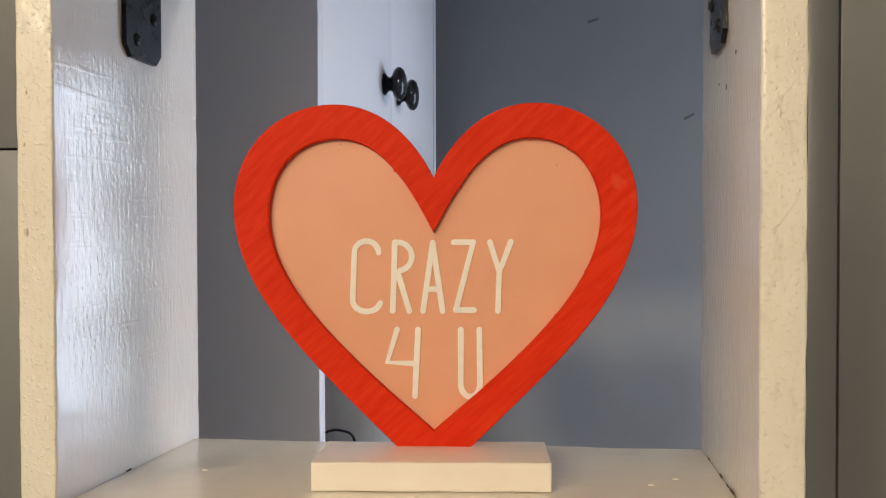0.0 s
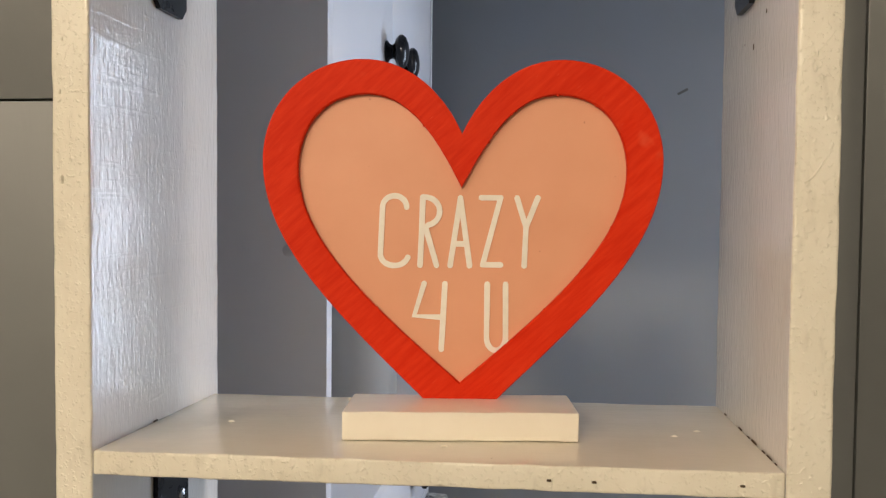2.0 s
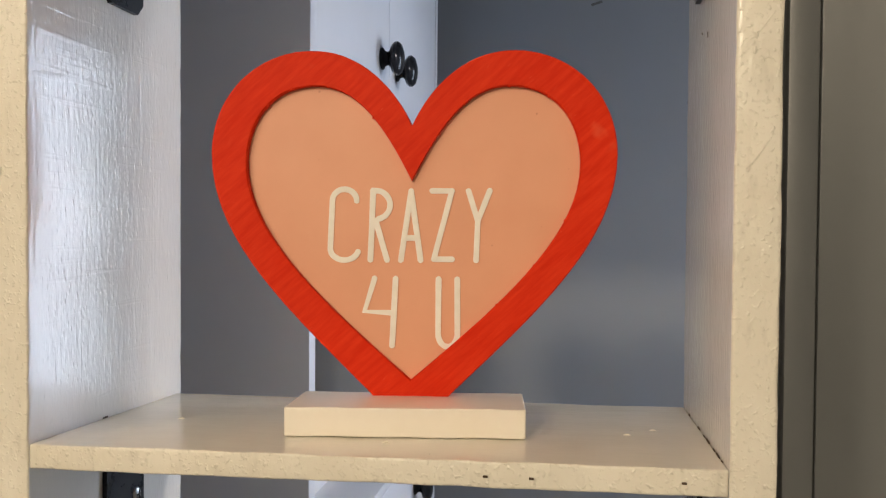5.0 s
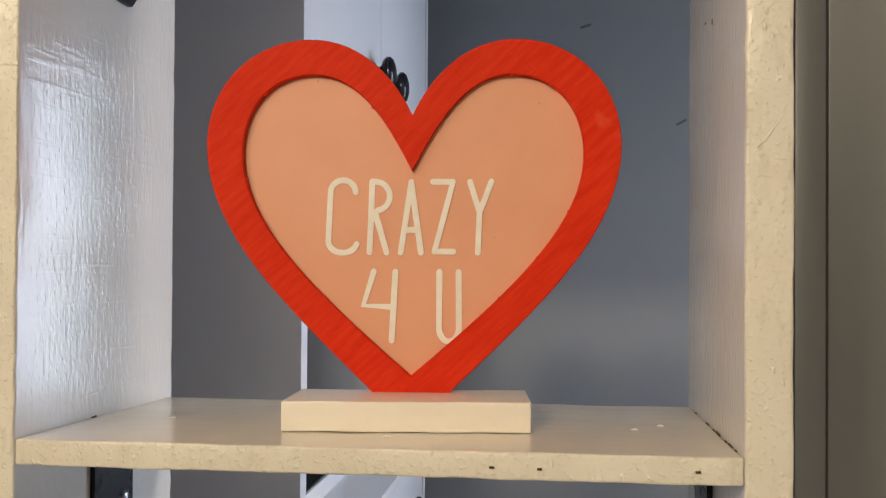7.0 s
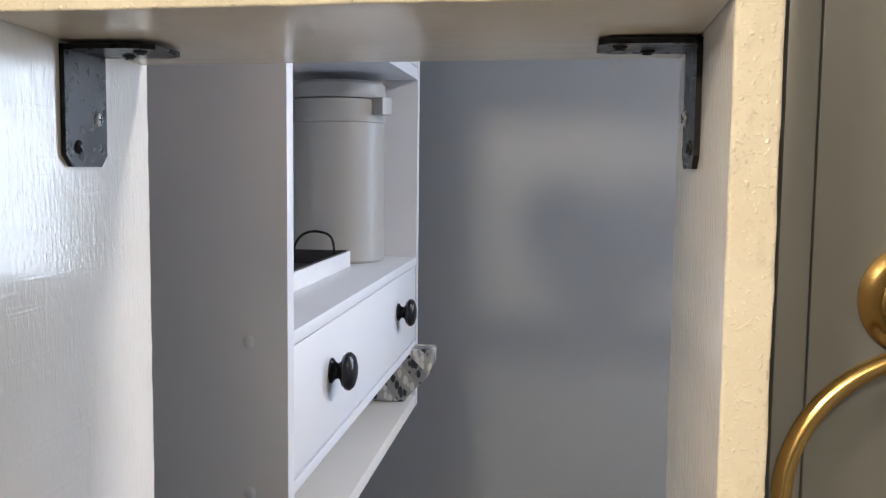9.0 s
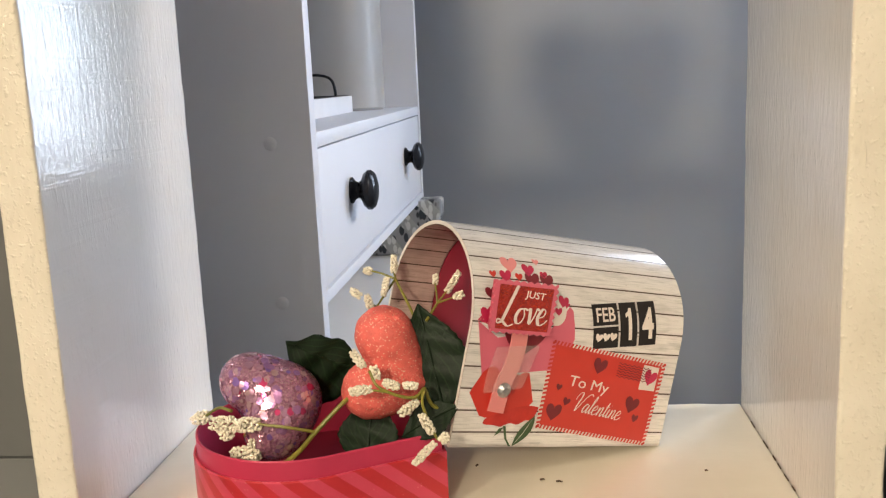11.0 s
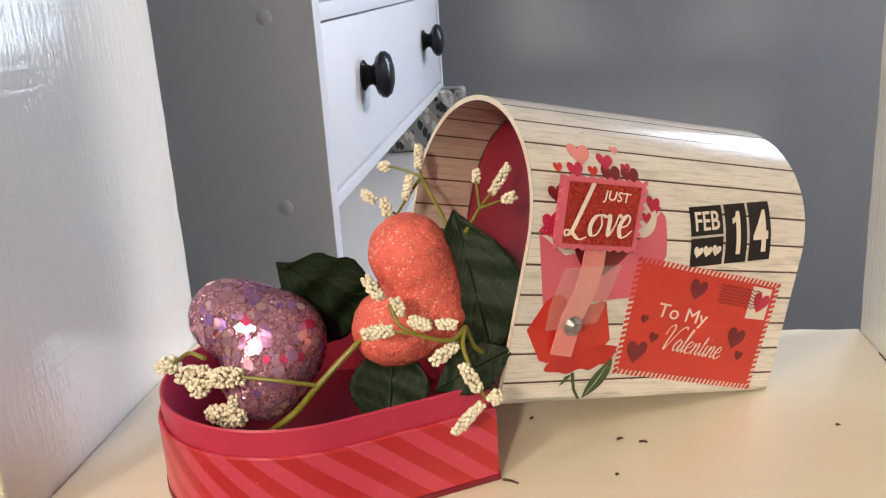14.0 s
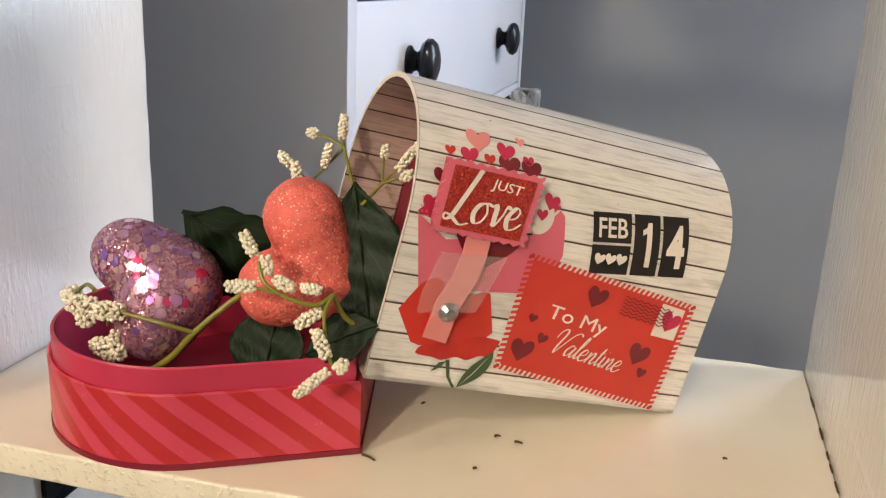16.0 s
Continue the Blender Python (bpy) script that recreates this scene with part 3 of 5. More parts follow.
window = thing("window_1", (0.80, 1.69, 1.0), "white framed window with daylight behind", "window", kind="structure")
for d in ((0.52, 0.56, 1.66, 1.72, 1.0, 1.8), (1.04, 1.08, 1.66, 1.72, 1.0, 1.8), (0.56, 1.04, 1.66, 1.72, 1.0, 1.04), (0.56, 1.04, 1.66, 1.72, 1.76, 1.8)):
    part("window_frame", box(*d, 0.003), WHITE, window)
pane = part("pane", box(0.56, 1.04, 1.688, 1.692, 1.04, 1.76), GLASS, window, smooth=False)
pane.visible_shadow = False

# both fixtures are out of view: one placed from the sign's shadow, one added
for nm, x, y in (("unseen_ceiling_lamp", -0.42, -2.1), ("unseen_ceiling_lamp", -1.0, -1.0)):
    cl = thing(nm, (x, y, 2.4), "unseen lit round ceiling lamp with opal glass", "ceiling lamp", "ceiling lamps")
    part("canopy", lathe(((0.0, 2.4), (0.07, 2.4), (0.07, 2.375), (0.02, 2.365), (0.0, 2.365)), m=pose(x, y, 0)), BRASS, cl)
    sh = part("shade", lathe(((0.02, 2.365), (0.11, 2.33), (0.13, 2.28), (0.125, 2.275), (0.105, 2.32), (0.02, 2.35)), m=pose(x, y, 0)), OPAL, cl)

# added lamp, out of view: lifts the lower far wall, shade dims the upper
pend = thing("unseen_fill_pendant", (0.98, 0.69, 2.4), "unseen pendant fill lamp with a shallow brass shade", "pendant lamp")
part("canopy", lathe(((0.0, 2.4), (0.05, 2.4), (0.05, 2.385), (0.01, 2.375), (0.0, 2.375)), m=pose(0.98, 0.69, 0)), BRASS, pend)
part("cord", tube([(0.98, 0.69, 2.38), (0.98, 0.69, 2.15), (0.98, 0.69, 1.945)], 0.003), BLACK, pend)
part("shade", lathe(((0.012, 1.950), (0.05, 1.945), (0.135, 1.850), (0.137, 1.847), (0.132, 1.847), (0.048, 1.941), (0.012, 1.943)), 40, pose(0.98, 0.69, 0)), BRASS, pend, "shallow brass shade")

# ---- open shelf unit ----
ZA, ZB, ZT = 1.333, 0.9726, 1.617
unit = thing("shelf_unit", (-0.077, 0.45, 0.0), "open cream-painted wooden shelf unit with brushed glossy paint", "shelf unit")
for x0, x1 in ((-0.2457, -0.2280), (0.0745, 0.0926)):
    up = board(x0, x1, 0.371, 0.529, 0.0, 1.631, 180, "z")
    for f in up.faces:
        f.material_index = 1 if f.normal.y < -0.5 else 0
    part("upright", up, (PAINT_V, PAINT_FRONT), unit)
def sag(x, y):
    """Height of the upper board over its level: it tips back and rises a little to the right."""
    return 0.0018 - 0.030 * (y - 0.3712) + 0.008 * (x + 0.077)


for z, y1 in ((ZA, 0.5220), (ZB, 0.5290), (ZT, 0.5200)):
    sh = board(-0.2276, 0.0742, 0.3712, y1, z - 0.0112, z, 60, "x", 0.0012, 0.0004)
    for f in sh.faces:
        f.material_index = 1 if f.normal.y < -0.5 else 0
    if z == ZB:
        for v in sh.verts:
            if v.co.y < 0.40:
                v.co.y += 0.0015 + 0.028 * max(v.co.x + 0.13, 0)
    if z == ZA:
        for v in sh.verts:
            v.co.z += sag(v.co.x, v.co.y)
    part("shelf", sh, (PAINT_H, PAINT_FRONT), unit)


def screw(m, parent, bright):
    head = lathe(((0.0, 0.0019), (0.0019, 0.0017), (0.0034, 0.0008), (0.0037, 0.0)), 16, m)
    slot = join(box(-0.0022, 0.0022, -0.0004, 0.0004, 0.0014, 0.0020, m=m), box(-0.0004, 0.0004, -0.0022, 0.0022, 0.0014, 0.00205, m=m))
    s = part("screw", head, STEEL if bright else IRON, parent, "bright steel screw" if bright else "")
    part("cross_slot", slot, IRON, parent)
    return s


def bracket(x, side, z, y0, y1, bright):
    """A flat black corner brace: one leg down the upright, one under the shelf, with clipped corners."""
    c = 0.006
    leg = [(y0, 0.0), (y1, 0.0), (y1, -0.059 + c), (y1 - c, -0.059), (y0 + c, -0.059), (y0, -0.059 + c)]
    t = 0.0026
    arm = [(y0, 0.0), (y1, 0.0), (y1, 0.046 - c), (y1 - c, 0.046), (y0 + c, 0.046), (y0, 0.046 - c)]
    bm = join(prism(leg, t, lambda a, b, d: (x + side * d, a, z + b)), prism(arm, t, lambda a, b, d: (x + side * b, a, z - d)))
    ob = part("corner_bracket", bm, IRON, unit, "black steel corner bracket", smooth=False)
    turn = pose(x + side * t, 0, 0, 0, 90 * side, 0)
    for dy, dz, br in ((0.0312, -0.0347, bright), (0.0115, -0.0492, False)):
        screw(pose(x + side * t, y0 + dy, z + dz, 0, 90 * side, 0), ob, br)
    for dy, dx in ((0.028, 0.022), (0.011, 0.036)):
        screw(pose(x + side * dx, y0 + dy, z - t, 180, 0, 0), ob, False)


for z, br in ((ZA - 0.0116, True), (ZB - 0.0116, False), (ZT - 0.0116, False)):
    tip = sag(-0.22, 0.49) if br else 0.0
    bracket(-0.2278, 1, z + tip, 0.4345, 0.4745, br)
    bracket(0.0743, -1, z + (sag(0.05, 0.49) if br else 0.0), 0.4450, 0.4850, br)

# ---- heart sign ----
sign = thing("heart_sign", (-0.0675, 0.44, ZA), "red heart sign, peach centre, white lettering, on cream foot", "sign")
HX, HZ = -0.0686, 1.3442
YAW = radians(5.0)


def heart_outline(cleft, top, mid, wide, low, foot, n):
    """Half outline by three curves, mirrored."""
    half = bezier(*cleft, n) + bezier(*top, n) + bezier(*low, n) + [low[3]]
    left = [(-a, b) for a, b in reversed(half)]
    return half + [p for p in left if abs(p[0]) > 1e-6]


outer = heart_outline(((0, 0.1382), (0.010, 0.160), (0.028, 0.1756), (0.0505, 0.1756)), ((0.0505, 0.1756), (0.080, 0.1756), (0.1020, 0.153), (0.1020, 0.124)), 0, 0,
                      ((0.1020, 0.124), (0.1020, 0.080), (0.062, 0.0445), (0.0165, 0.0)), 0, 18)
inner = heart_outline(((0, 0.1106), (0.012, 0.134), (0.026, 0.158), (0.0485, 0.158)), ((0.0485, 0.158), (0.071, 0.158), (0.0838, 0.141), (0.0838, 0.119)), 0, 0,
                      ((0.0838, 0.119), (0.0838, 0.082), (0.040, 0.045), (0.0, 0.0104)), 0, 18)


def resample(loop, n, start):
    """n points evenly along a closed outline, from the one nearest above start."""
    pts = [Vector((a, b)) for a, b in loop]
    pts.append(pts[0])
    run = [0.0]
    for a, b in zip(pts, pts[1:]):
        run.append(run[-1] + (b - a).length)
    out = []
    for i in range(n):
        s = run[-1] * i / n
        k = max(j for j in range(len(run) - 1) if run[j] <= s)
        out.append(pts[k].lerp(pts[k + 1], (s - run[k]) / max(run[k + 1] - run[k], 1e-9)))
    return out


def ring_plate(lo, li, y0, y1, bevel=0.0007):
    bm = bmesh.new()
    rows = []
    for loop, y, grow in ((lo, y1, 0), (lo, y0 + bevel, 0), (lo, y0, -1), (li, y0, 1), (li, y0 + bevel, 0), (li, y1, 0)):
        mid = Vector((0, 0.09))
        rows.append([bm.verts.new((HX + p.x + (grow * bevel * (p - mid).normalized().x), y, HZ + p.y + (grow * bevel * (p - mid).normalized().y if p.y > 0.003 else 0))) for p in loop])
    n = len(lo)
    for a, b in zip(rows, rows[1:] + rows[:1]):
        for i in range(n):
            bm.faces.new((a[i], a[(i + 1) % n], b[(i + 1) % n], b[i]))
    bmesh.ops.recalc_face_normals(bm, faces=bm.faces)
    return bm


def yawed(bm):
    """Turn a piece of the sign about its middle: it stands a little askew."""
    about = Matrix.Translation((HX, 0.4465, 0))
    bmesh.ops.transform(bm, matrix=about @ Matrix.Rotation(YAW, 4, "Z") @ about.inverted(), verts=bm.verts)
    return bm


part("heart_frame", yawed(ring_plate(resample(outer, 160, 0), resample(inner, 160, 0), 0.4465, 0.4560)), RED_PAINT, sign, "brushed red heart frame")
burr = bmesh.new()
edge = resample(inner, 160, 0)
for k in (8, 21, 27, 47, 55, 63, 97, 118, 131, 149):
    a, c = edge[k]
    burr = join(burr, box(HX + a - 0.0005, HX + a + 0.0005, 0.4468, 0.4490, HZ + c - 0.0007, HZ + c + 0.0005, 0.0002))
part("burr", yawed(burr), RED_PAINT, sign, "small splinters along the sawn edge", smooth=False, kind="stuff")
part("heart_panel", yawed(prism([(a * 1.03, 0.088 + (b - 0.088) * 1.03) for a, b in inner], 0.003, lambda a, b, d: (HX + a, 0.4505 + d, HZ + b))), PEACH, sign, "peach heart panel", smooth=False)
foot = board(-0.0562, 0.0562, -0.0245, 0.0245, 0.0, 0.0138, 20, "x", 0.0009, 0.0003)
bmesh.ops.transform(foot, matrix=pose(-0.0672, 0.4350, ZA, 0, 0, 5.4), verts=foot.verts)
for v in foot.verts:
    v.co.z += sag(v.co.x, v.co.y) + 0.0003
part("foot", foot, PAINT_BASE, sign, "cream painted wooden foot")
on_panel = lambda a, b, d: (a, 0.4503 - d, b)


def stroke(points, r, lift):
    """A brush stroke with round ends, flat on the panel."""
    pts = [Vector((a, b)) for a, b in points]
    bm = bmesh.new()
    left, right = [], []
    for i, p in enumerate(pts):
        d = (pts[min(i + 1, len(pts) - 1)] - pts[max(i - 1, 0)]).normalized()
        nrm = Vector((-d.y, d.x)) * r * (1 + 0.10 * noise.noise(Vector((p.x, p.y, 0)) * 300))
        left.append(p + nrm); right.append(p - nrm)
    d0, d1 = (pts[0] - pts[1]).normalized(), (pts[-1] - pts[-2]).normalized()
    cap = lambda c, d: [c + r * (d * sin(a) + Vector((d.y, -d.x)) * cos(a)) for a in (pi * k / 6 for k in range(1, 6))]
    rows = [(a, b) for a, b in zip(left, right)]
    c0, c1 = cap(pts[0], d0), cap(pts[-1], d1)
    rows = [(c0[k], c0[4 - k]) for k in (2, 1, 0)] + rows
    rows += [(c1[4 - k], c1[k]) for k in (0, 1, 2)]
    for (a, b), (p, q) in zip(rows, rows[1:]):
        quad = []
        for w in (a, b, q, p):
            if not quad or all((w - o).length > 1e-7 for o in quad):
                quad.append(w)
        if len(quad) > 2:
            bm.faces.new([bm.verts.new(on_panel(w.x, w.y, 0.0003 + lift)) for w in quad])
    bmesh.ops.remove_doubles(bm, verts=bm.verts, dist=1e-7)
    for f in bm.faces:
        f.normal_update()
        if f.normal.y > 0:
            f.normal_flip()
    rim = bmesh.ops.extrude_face_region(bm, geom=bm.faces[:], use_keep_orig=True)
    for v in rim["geom"]:
        if isinstance(v, bmesh.types.BMVert):
            v.co.y += 0.0003
    bmesh.ops.recalc_face_normals(bm, faces=bm.faces)
    return bm


arc = lambda cx, cz, rx, rz, a0, a1, n=14: [(cx + rx * cos(radians(a0 + (a1 - a0) * i / n)), cz + rz * sin(radians(a0 + (a1 - a0) * i / n))) for i in range(n + 1)]
TH = 0.00145
LETTERS = {
    "C": [arc(-0.1030, 1.4448, 0.0062, 0.0058, 0, 180) + arc(-0.1030, 1.4205, 0.0072, 0.0058, 180, 345)],
    "R": [[(-0.0885, 1.4500), (-0.0890, 1.4320), (-0.0897, 1.4150)], [(-0.0885, 1.4500)] + arc(-0.0870, 1.4428, 0.0072, 0.0072, 80, -80) + [(-0.0872, 1.4352), (-0.0812, 1.4150)]],
    "A": [[(-0.0742, 1.4150), (-0.0692, 1.4498)], [(-0.0692, 1.4498), (-0.0642, 1.4150)], [(-0.0722, 1.4262), (-0.0660, 1.4262)]],
    "Z": [[(-0.0585, 1.4500), (-0.0486, 1.4500)], [(-0.0486, 1.4500), (-0.0575, 1.4156)], [(-0.0575, 1.4156), (-0.0483, 1.4156)]],
    "Y": [[(-0.0402, 1.4500), (-0.0355, 1.4350)], [(-0.0296, 1.4502), (-0.0355, 1.4350), (-0.0362, 1.4152)]],
    "4": [[(-0.0875, 1.4056), (-0.0925, 1.3888), (-0.0778, 1.3882)], [(-0.0768, 1.4056), (-0.0776, 1.3880), (-0.0784, 1.3716)]],
    "U": [[(-0.0550, 1.4056)] + arc(-0.0502, 1.3782, 0.0049, 0.0068, 180, 360) + [(-0.0456, 1.4056)]],
}
for letter, strokes in LETTERS.items():
    part("letter_" + letter.lower() if letter.isalpha() else "figure", yawed(join(*(stroke(s, TH, 0.00008 * i) for i, s in enumerate(strokes)))), CHALK, sign, "white brush letter " + letter if letter.isalpha() else "white brush figure " + letter, smooth=False)

# ---- tall cabinet in the far room ----
XC, Y0, Y1, XB = -0.2138, 0.7536, 1.4600, -0.4935
NZ = 1.1190
cab = thing("tall_cabinet", (-0.35, 1.11, 0.8755), "tall white wall cabinet with open niches and black knobs", "cabinet")
part("side_panel", box(XB, XC, Y0, Y0 + 0.0185, 0.8755, 1.95, 0.0012), CABINET, cab)
part("side_panel", box(XB, XC, Y1 - 0.0185, Y1, 0.8755, 1.95, 0.0012), CABINET, cab)
part("back_panel", box(XB - 0.006, XB, Y0, Y1, 0.8755, 1.95), CABINET_IN, cab)
part("top", box(XB, XC + 0.008, Y0, Y1, 1.951, 1.972, 0.0015), CABINET, cab)
A, B = Y0 + 0.0188, Y1 - 0.0188
for z0, z1 in ((1.3985, 1.4165), (NZ - 0.0127, NZ), (0.9735, 0.9845), (0.8760, 0.8940)):
    part("shelf", box(XB, XC - 0.0005, A, B, z0, z1, 0.0008), CABINET_IN if z1 < 0.95 else CABINET, cab)


def knob(x, y, z, parent):
    prof = ((0.0, 0.0), (0.0130, 0.0), (0.0130, 0.0016), (0.0090, 0.0045), (0.0080, 0.0075), (0.0100, 0.0105), (0.0165, 0.0132), (0.0195, 0.0168), (0.0195, 0.0200), (0.0165, 0.0236), (0.0100, 0.0258), (0.0, 0.0266))
    return part("knob", lathe(prof, 32, pose(x, y, z, 0, 90, 0)), BLACK, parent, "round black knob")


drawer = part("drawer", box(XC - 0.020, XC - 0.0015, A + 0.0016, B - 0.0016, 0.9868, NZ - 0.0142, 0.0012), CABINET, cab)
for y in (0.9050, 1.2850):
    knob(XC - 0.0015, y, 1.0545, drawer)
mid = 1.087
for y0, y1, ky in ((A + 0.0016, mid - 0.001, mid - 0.044), (mid + 0.001, B - 0.0016, mid + 0.044)):
    door = part("door", box(XC - 0.020, XC - 0.0012, y0, y1, 1.4185, 1.948, 0.0012), CABINET, cab)
    knob(XC - 0.0012, ky, 1.628, door)
for z in (1.4069, 1.1120, 0.9795):
    part("cover_cap", lathe(((0.0, 0.0006), (0.0045, 0.0005), (0.0056, 0.0)), 18, pose(-0.2482, Y0, z, 90, 0, 0)), CABINET, cab)

JX, JY = -0.3215, 1.368
can = thing("canister", (JX, JY, NZ), "tall grey enamel canister with a lid and latch", "canister")
part("body", lathe(((0.0, NZ + 0.0002), (0.0640, NZ + 0.0002), (0.0675, NZ + 0.004), (0.0675, 1.3262)), 48, pose(JX, JY, 0)), CANISTER, can)
part("collar", lathe(((0.0675, 1.3262), (0.0694, 1.3272), (0.0697, 1.330), (0.0697, 1.3600), (0.067, 1.3603), (0.0, 1.3603)), 48, pose(JX, JY, 0)), CANISTER, can)
part("lid", lathe(((0.0, 1.3618), (0.0680, 1.3618), (0.0690, 1.3635), (0.0685, 1.3830), (0.0650, 1.3870), (0.0, 1.3880)), 48, pose(JX, JY, 0)), CANISTER, can)
part("latch", box(-0.006, 0.016, -0.012, 0.012, 1.3375, 1.3625, 0.0015, m=pose(JX + 0.066, JY - 0.030, 0, 0, 0, -25)), CANISTER, can, "square grey latch")

tray = thing("tray", (-0.34, 1.09, NZ + 0.0002), "shallow white tray with a black lining", "tray")
part("wall", join(box(-0.288, -0.2845, 0.93, 1.282, NZ + 0.0002, NZ + 0.0225, 0.0006), box(-0.40, -0.3965, 0.93, 1.282, NZ + 0.0002, NZ + 0.0225, 0.0006),
                  box(-0.3962, -0.2883, 0.93, 0.9335, NZ + 0.0002, NZ + 0.0225, 0.0006), box(-0.3962, -0.2883, 1.2785, 1.282, NZ + 0.0002, NZ + 0.0225, 0.0006)), TRAY_W, tray)
part("lining", join(box(-0.3960, -0.2886, 0.934, 1.278, NZ + 0.0002, NZ + 0.0025), box(-0.2898, -0.2886, 0.934, 1.278, NZ + 0.0030, NZ + 0.0237), box(-0.3960, -0.2886, 1.2765, 1.278, NZ + 0.0030, NZ + 0.0237)), TRAY_B, tray, "black lining", smooth=False)
loop = thing("cord_loop", (-0.33, 1.25, NZ + 0.0025), "thin black cord loop standing in the tray", "cord")
part("cord", tube([(-0.360, 1.25, NZ + 0.0027), (-0.3565, 1.25, NZ + 0.0325), (-0.343, 1.25, NZ + 0.0485), (-0.322, 1.25, NZ + 0.0515), (-0.303, 1.25, NZ + 0.0415), (-0.299, 1.25, NZ + 0.0027)], 0.0019, seg=10), BLACK, loop)

pack = thing("wrapped_pack", (-0.24, 1.42, 0.894), "crumpled pack in black and white printed wrap", "pack")
pk = box(-0.300, -0.224, 1.393, 1.4465, 0.8943, 0.978, 0.004, 2)
bmesh.ops.subdivide_edges(pk, edges=pk.edges[:], cuts=3, use_grid_fill=True)
for v in pk.verts:
    k = noise.noise_vector(v.co * 45)
    lean = min(max(v.co.z - 0.897, 0) * 0.9, 0.044)
    v.co += Vector((k.x * 0.004 + lean, min(k.y * 0.004, 0.0), k.z * 0.004 if v.co.z > 0.90 else 0))
part("wrap", pk, WRAP, pack, smooth=False)
bag = thing("teal_pouch", (-0.30, 0.85, 0.894), "flat teal pouch lying in the niche", "pouch")
pb = box(-0.36, -0.255, 0.80, 0.90, 0.8943, 0.901, 0.002, 3)
part("pouch", pb, TEAL, bag)

# ---- brass on the wall panel ----
ring = thing("towel_ring", (0.166, 0.4345, 1.2065), "polished brass towel ring with a round rose", "towel ring")
part("rose", lathe(((0.0, 0.0), (0.0245, 0.0), (0.0250, 0.003), (0.0215, 0.006), (0.0190, 0.0075), (0.0175, 0.011), (0.012, 0.014), (0.009, 0.018), (0.009, 0.026), (0.0, 0.027)), 40, pose(0.1665, 0.4344, 1.2065, 90, 0, 0)), BRASS, ring)
part("eye", lathe(((0.0, -0.008), (0.0075, -0.008), (0.0085, -0.005), (0.0085, 0.005), (0.0075, 0.008), (0.0, 0.008)), 24, pose(0.168, 0.407, 1.192, 0, 90, 0)), BRASS, ring)
part("ring", tube([(0.1705 + 0.0640 * cos(a), 0.4045 + 0.004 * sin(a), 1.1235 + 0.0640 * sin(a)) for a in (2 * pi * i / 72 for i in range(72))], 0.0042, seg=14, closed=True), BRASS, ring)
towel = thing("hand_towel", (0.19, 0.405, 0.72), "dark navy terry towel hung through the brass ring", "towel")
tw = bmesh.new()
rows = []
for i in range(41):
    a = i / 40
    fold = abs(a - 0.5) * 2
    z = 1.067 - 0.33 * fold ** 1.0
    row = []
    for k in range(25):
        b = k / 24 - 0.5
        wide = 0.085 + 0.055 * min(fold * 3, 1)
        y = 0.4045 + (a - 0.5) * 0.02 + (0.004 if a > 0.5 else -0.006) * min(fold * 8, 1) + 0.006 * sin(b * 17 + a)
        row.append(tw.verts.new((0.172 + b * wide, y, z + 0.012 * (1 - min(fold * 6, 1)) * (0.3 - 4 * b * b))))
    rows.append(row)
for r0, r1 in zip(rows, rows[1:]):
    for k in range(24):
        tw.faces.new((r0[k], r0[k + 1], r1[k + 1], r1[k]))
tob = part("cloth", tw, NAVY, towel)
sol = tob.modifiers.new("thick", "SOLIDIFY")
sol.thickness = 0.005
hinge = thing("brass_hinge", (0.172, 0.4345, 1.43), "worn yellow brass hinge on the grey panel", "hinge")
for z0, z1 in ((1.4325, 1.4700), (1.3960, 1.4275)):
    part("leaf", box(0.1600, 0.1850, 0.4290, 0.4344, z0, z1, 0.0022, 3), OLD_BRASS, hinge)

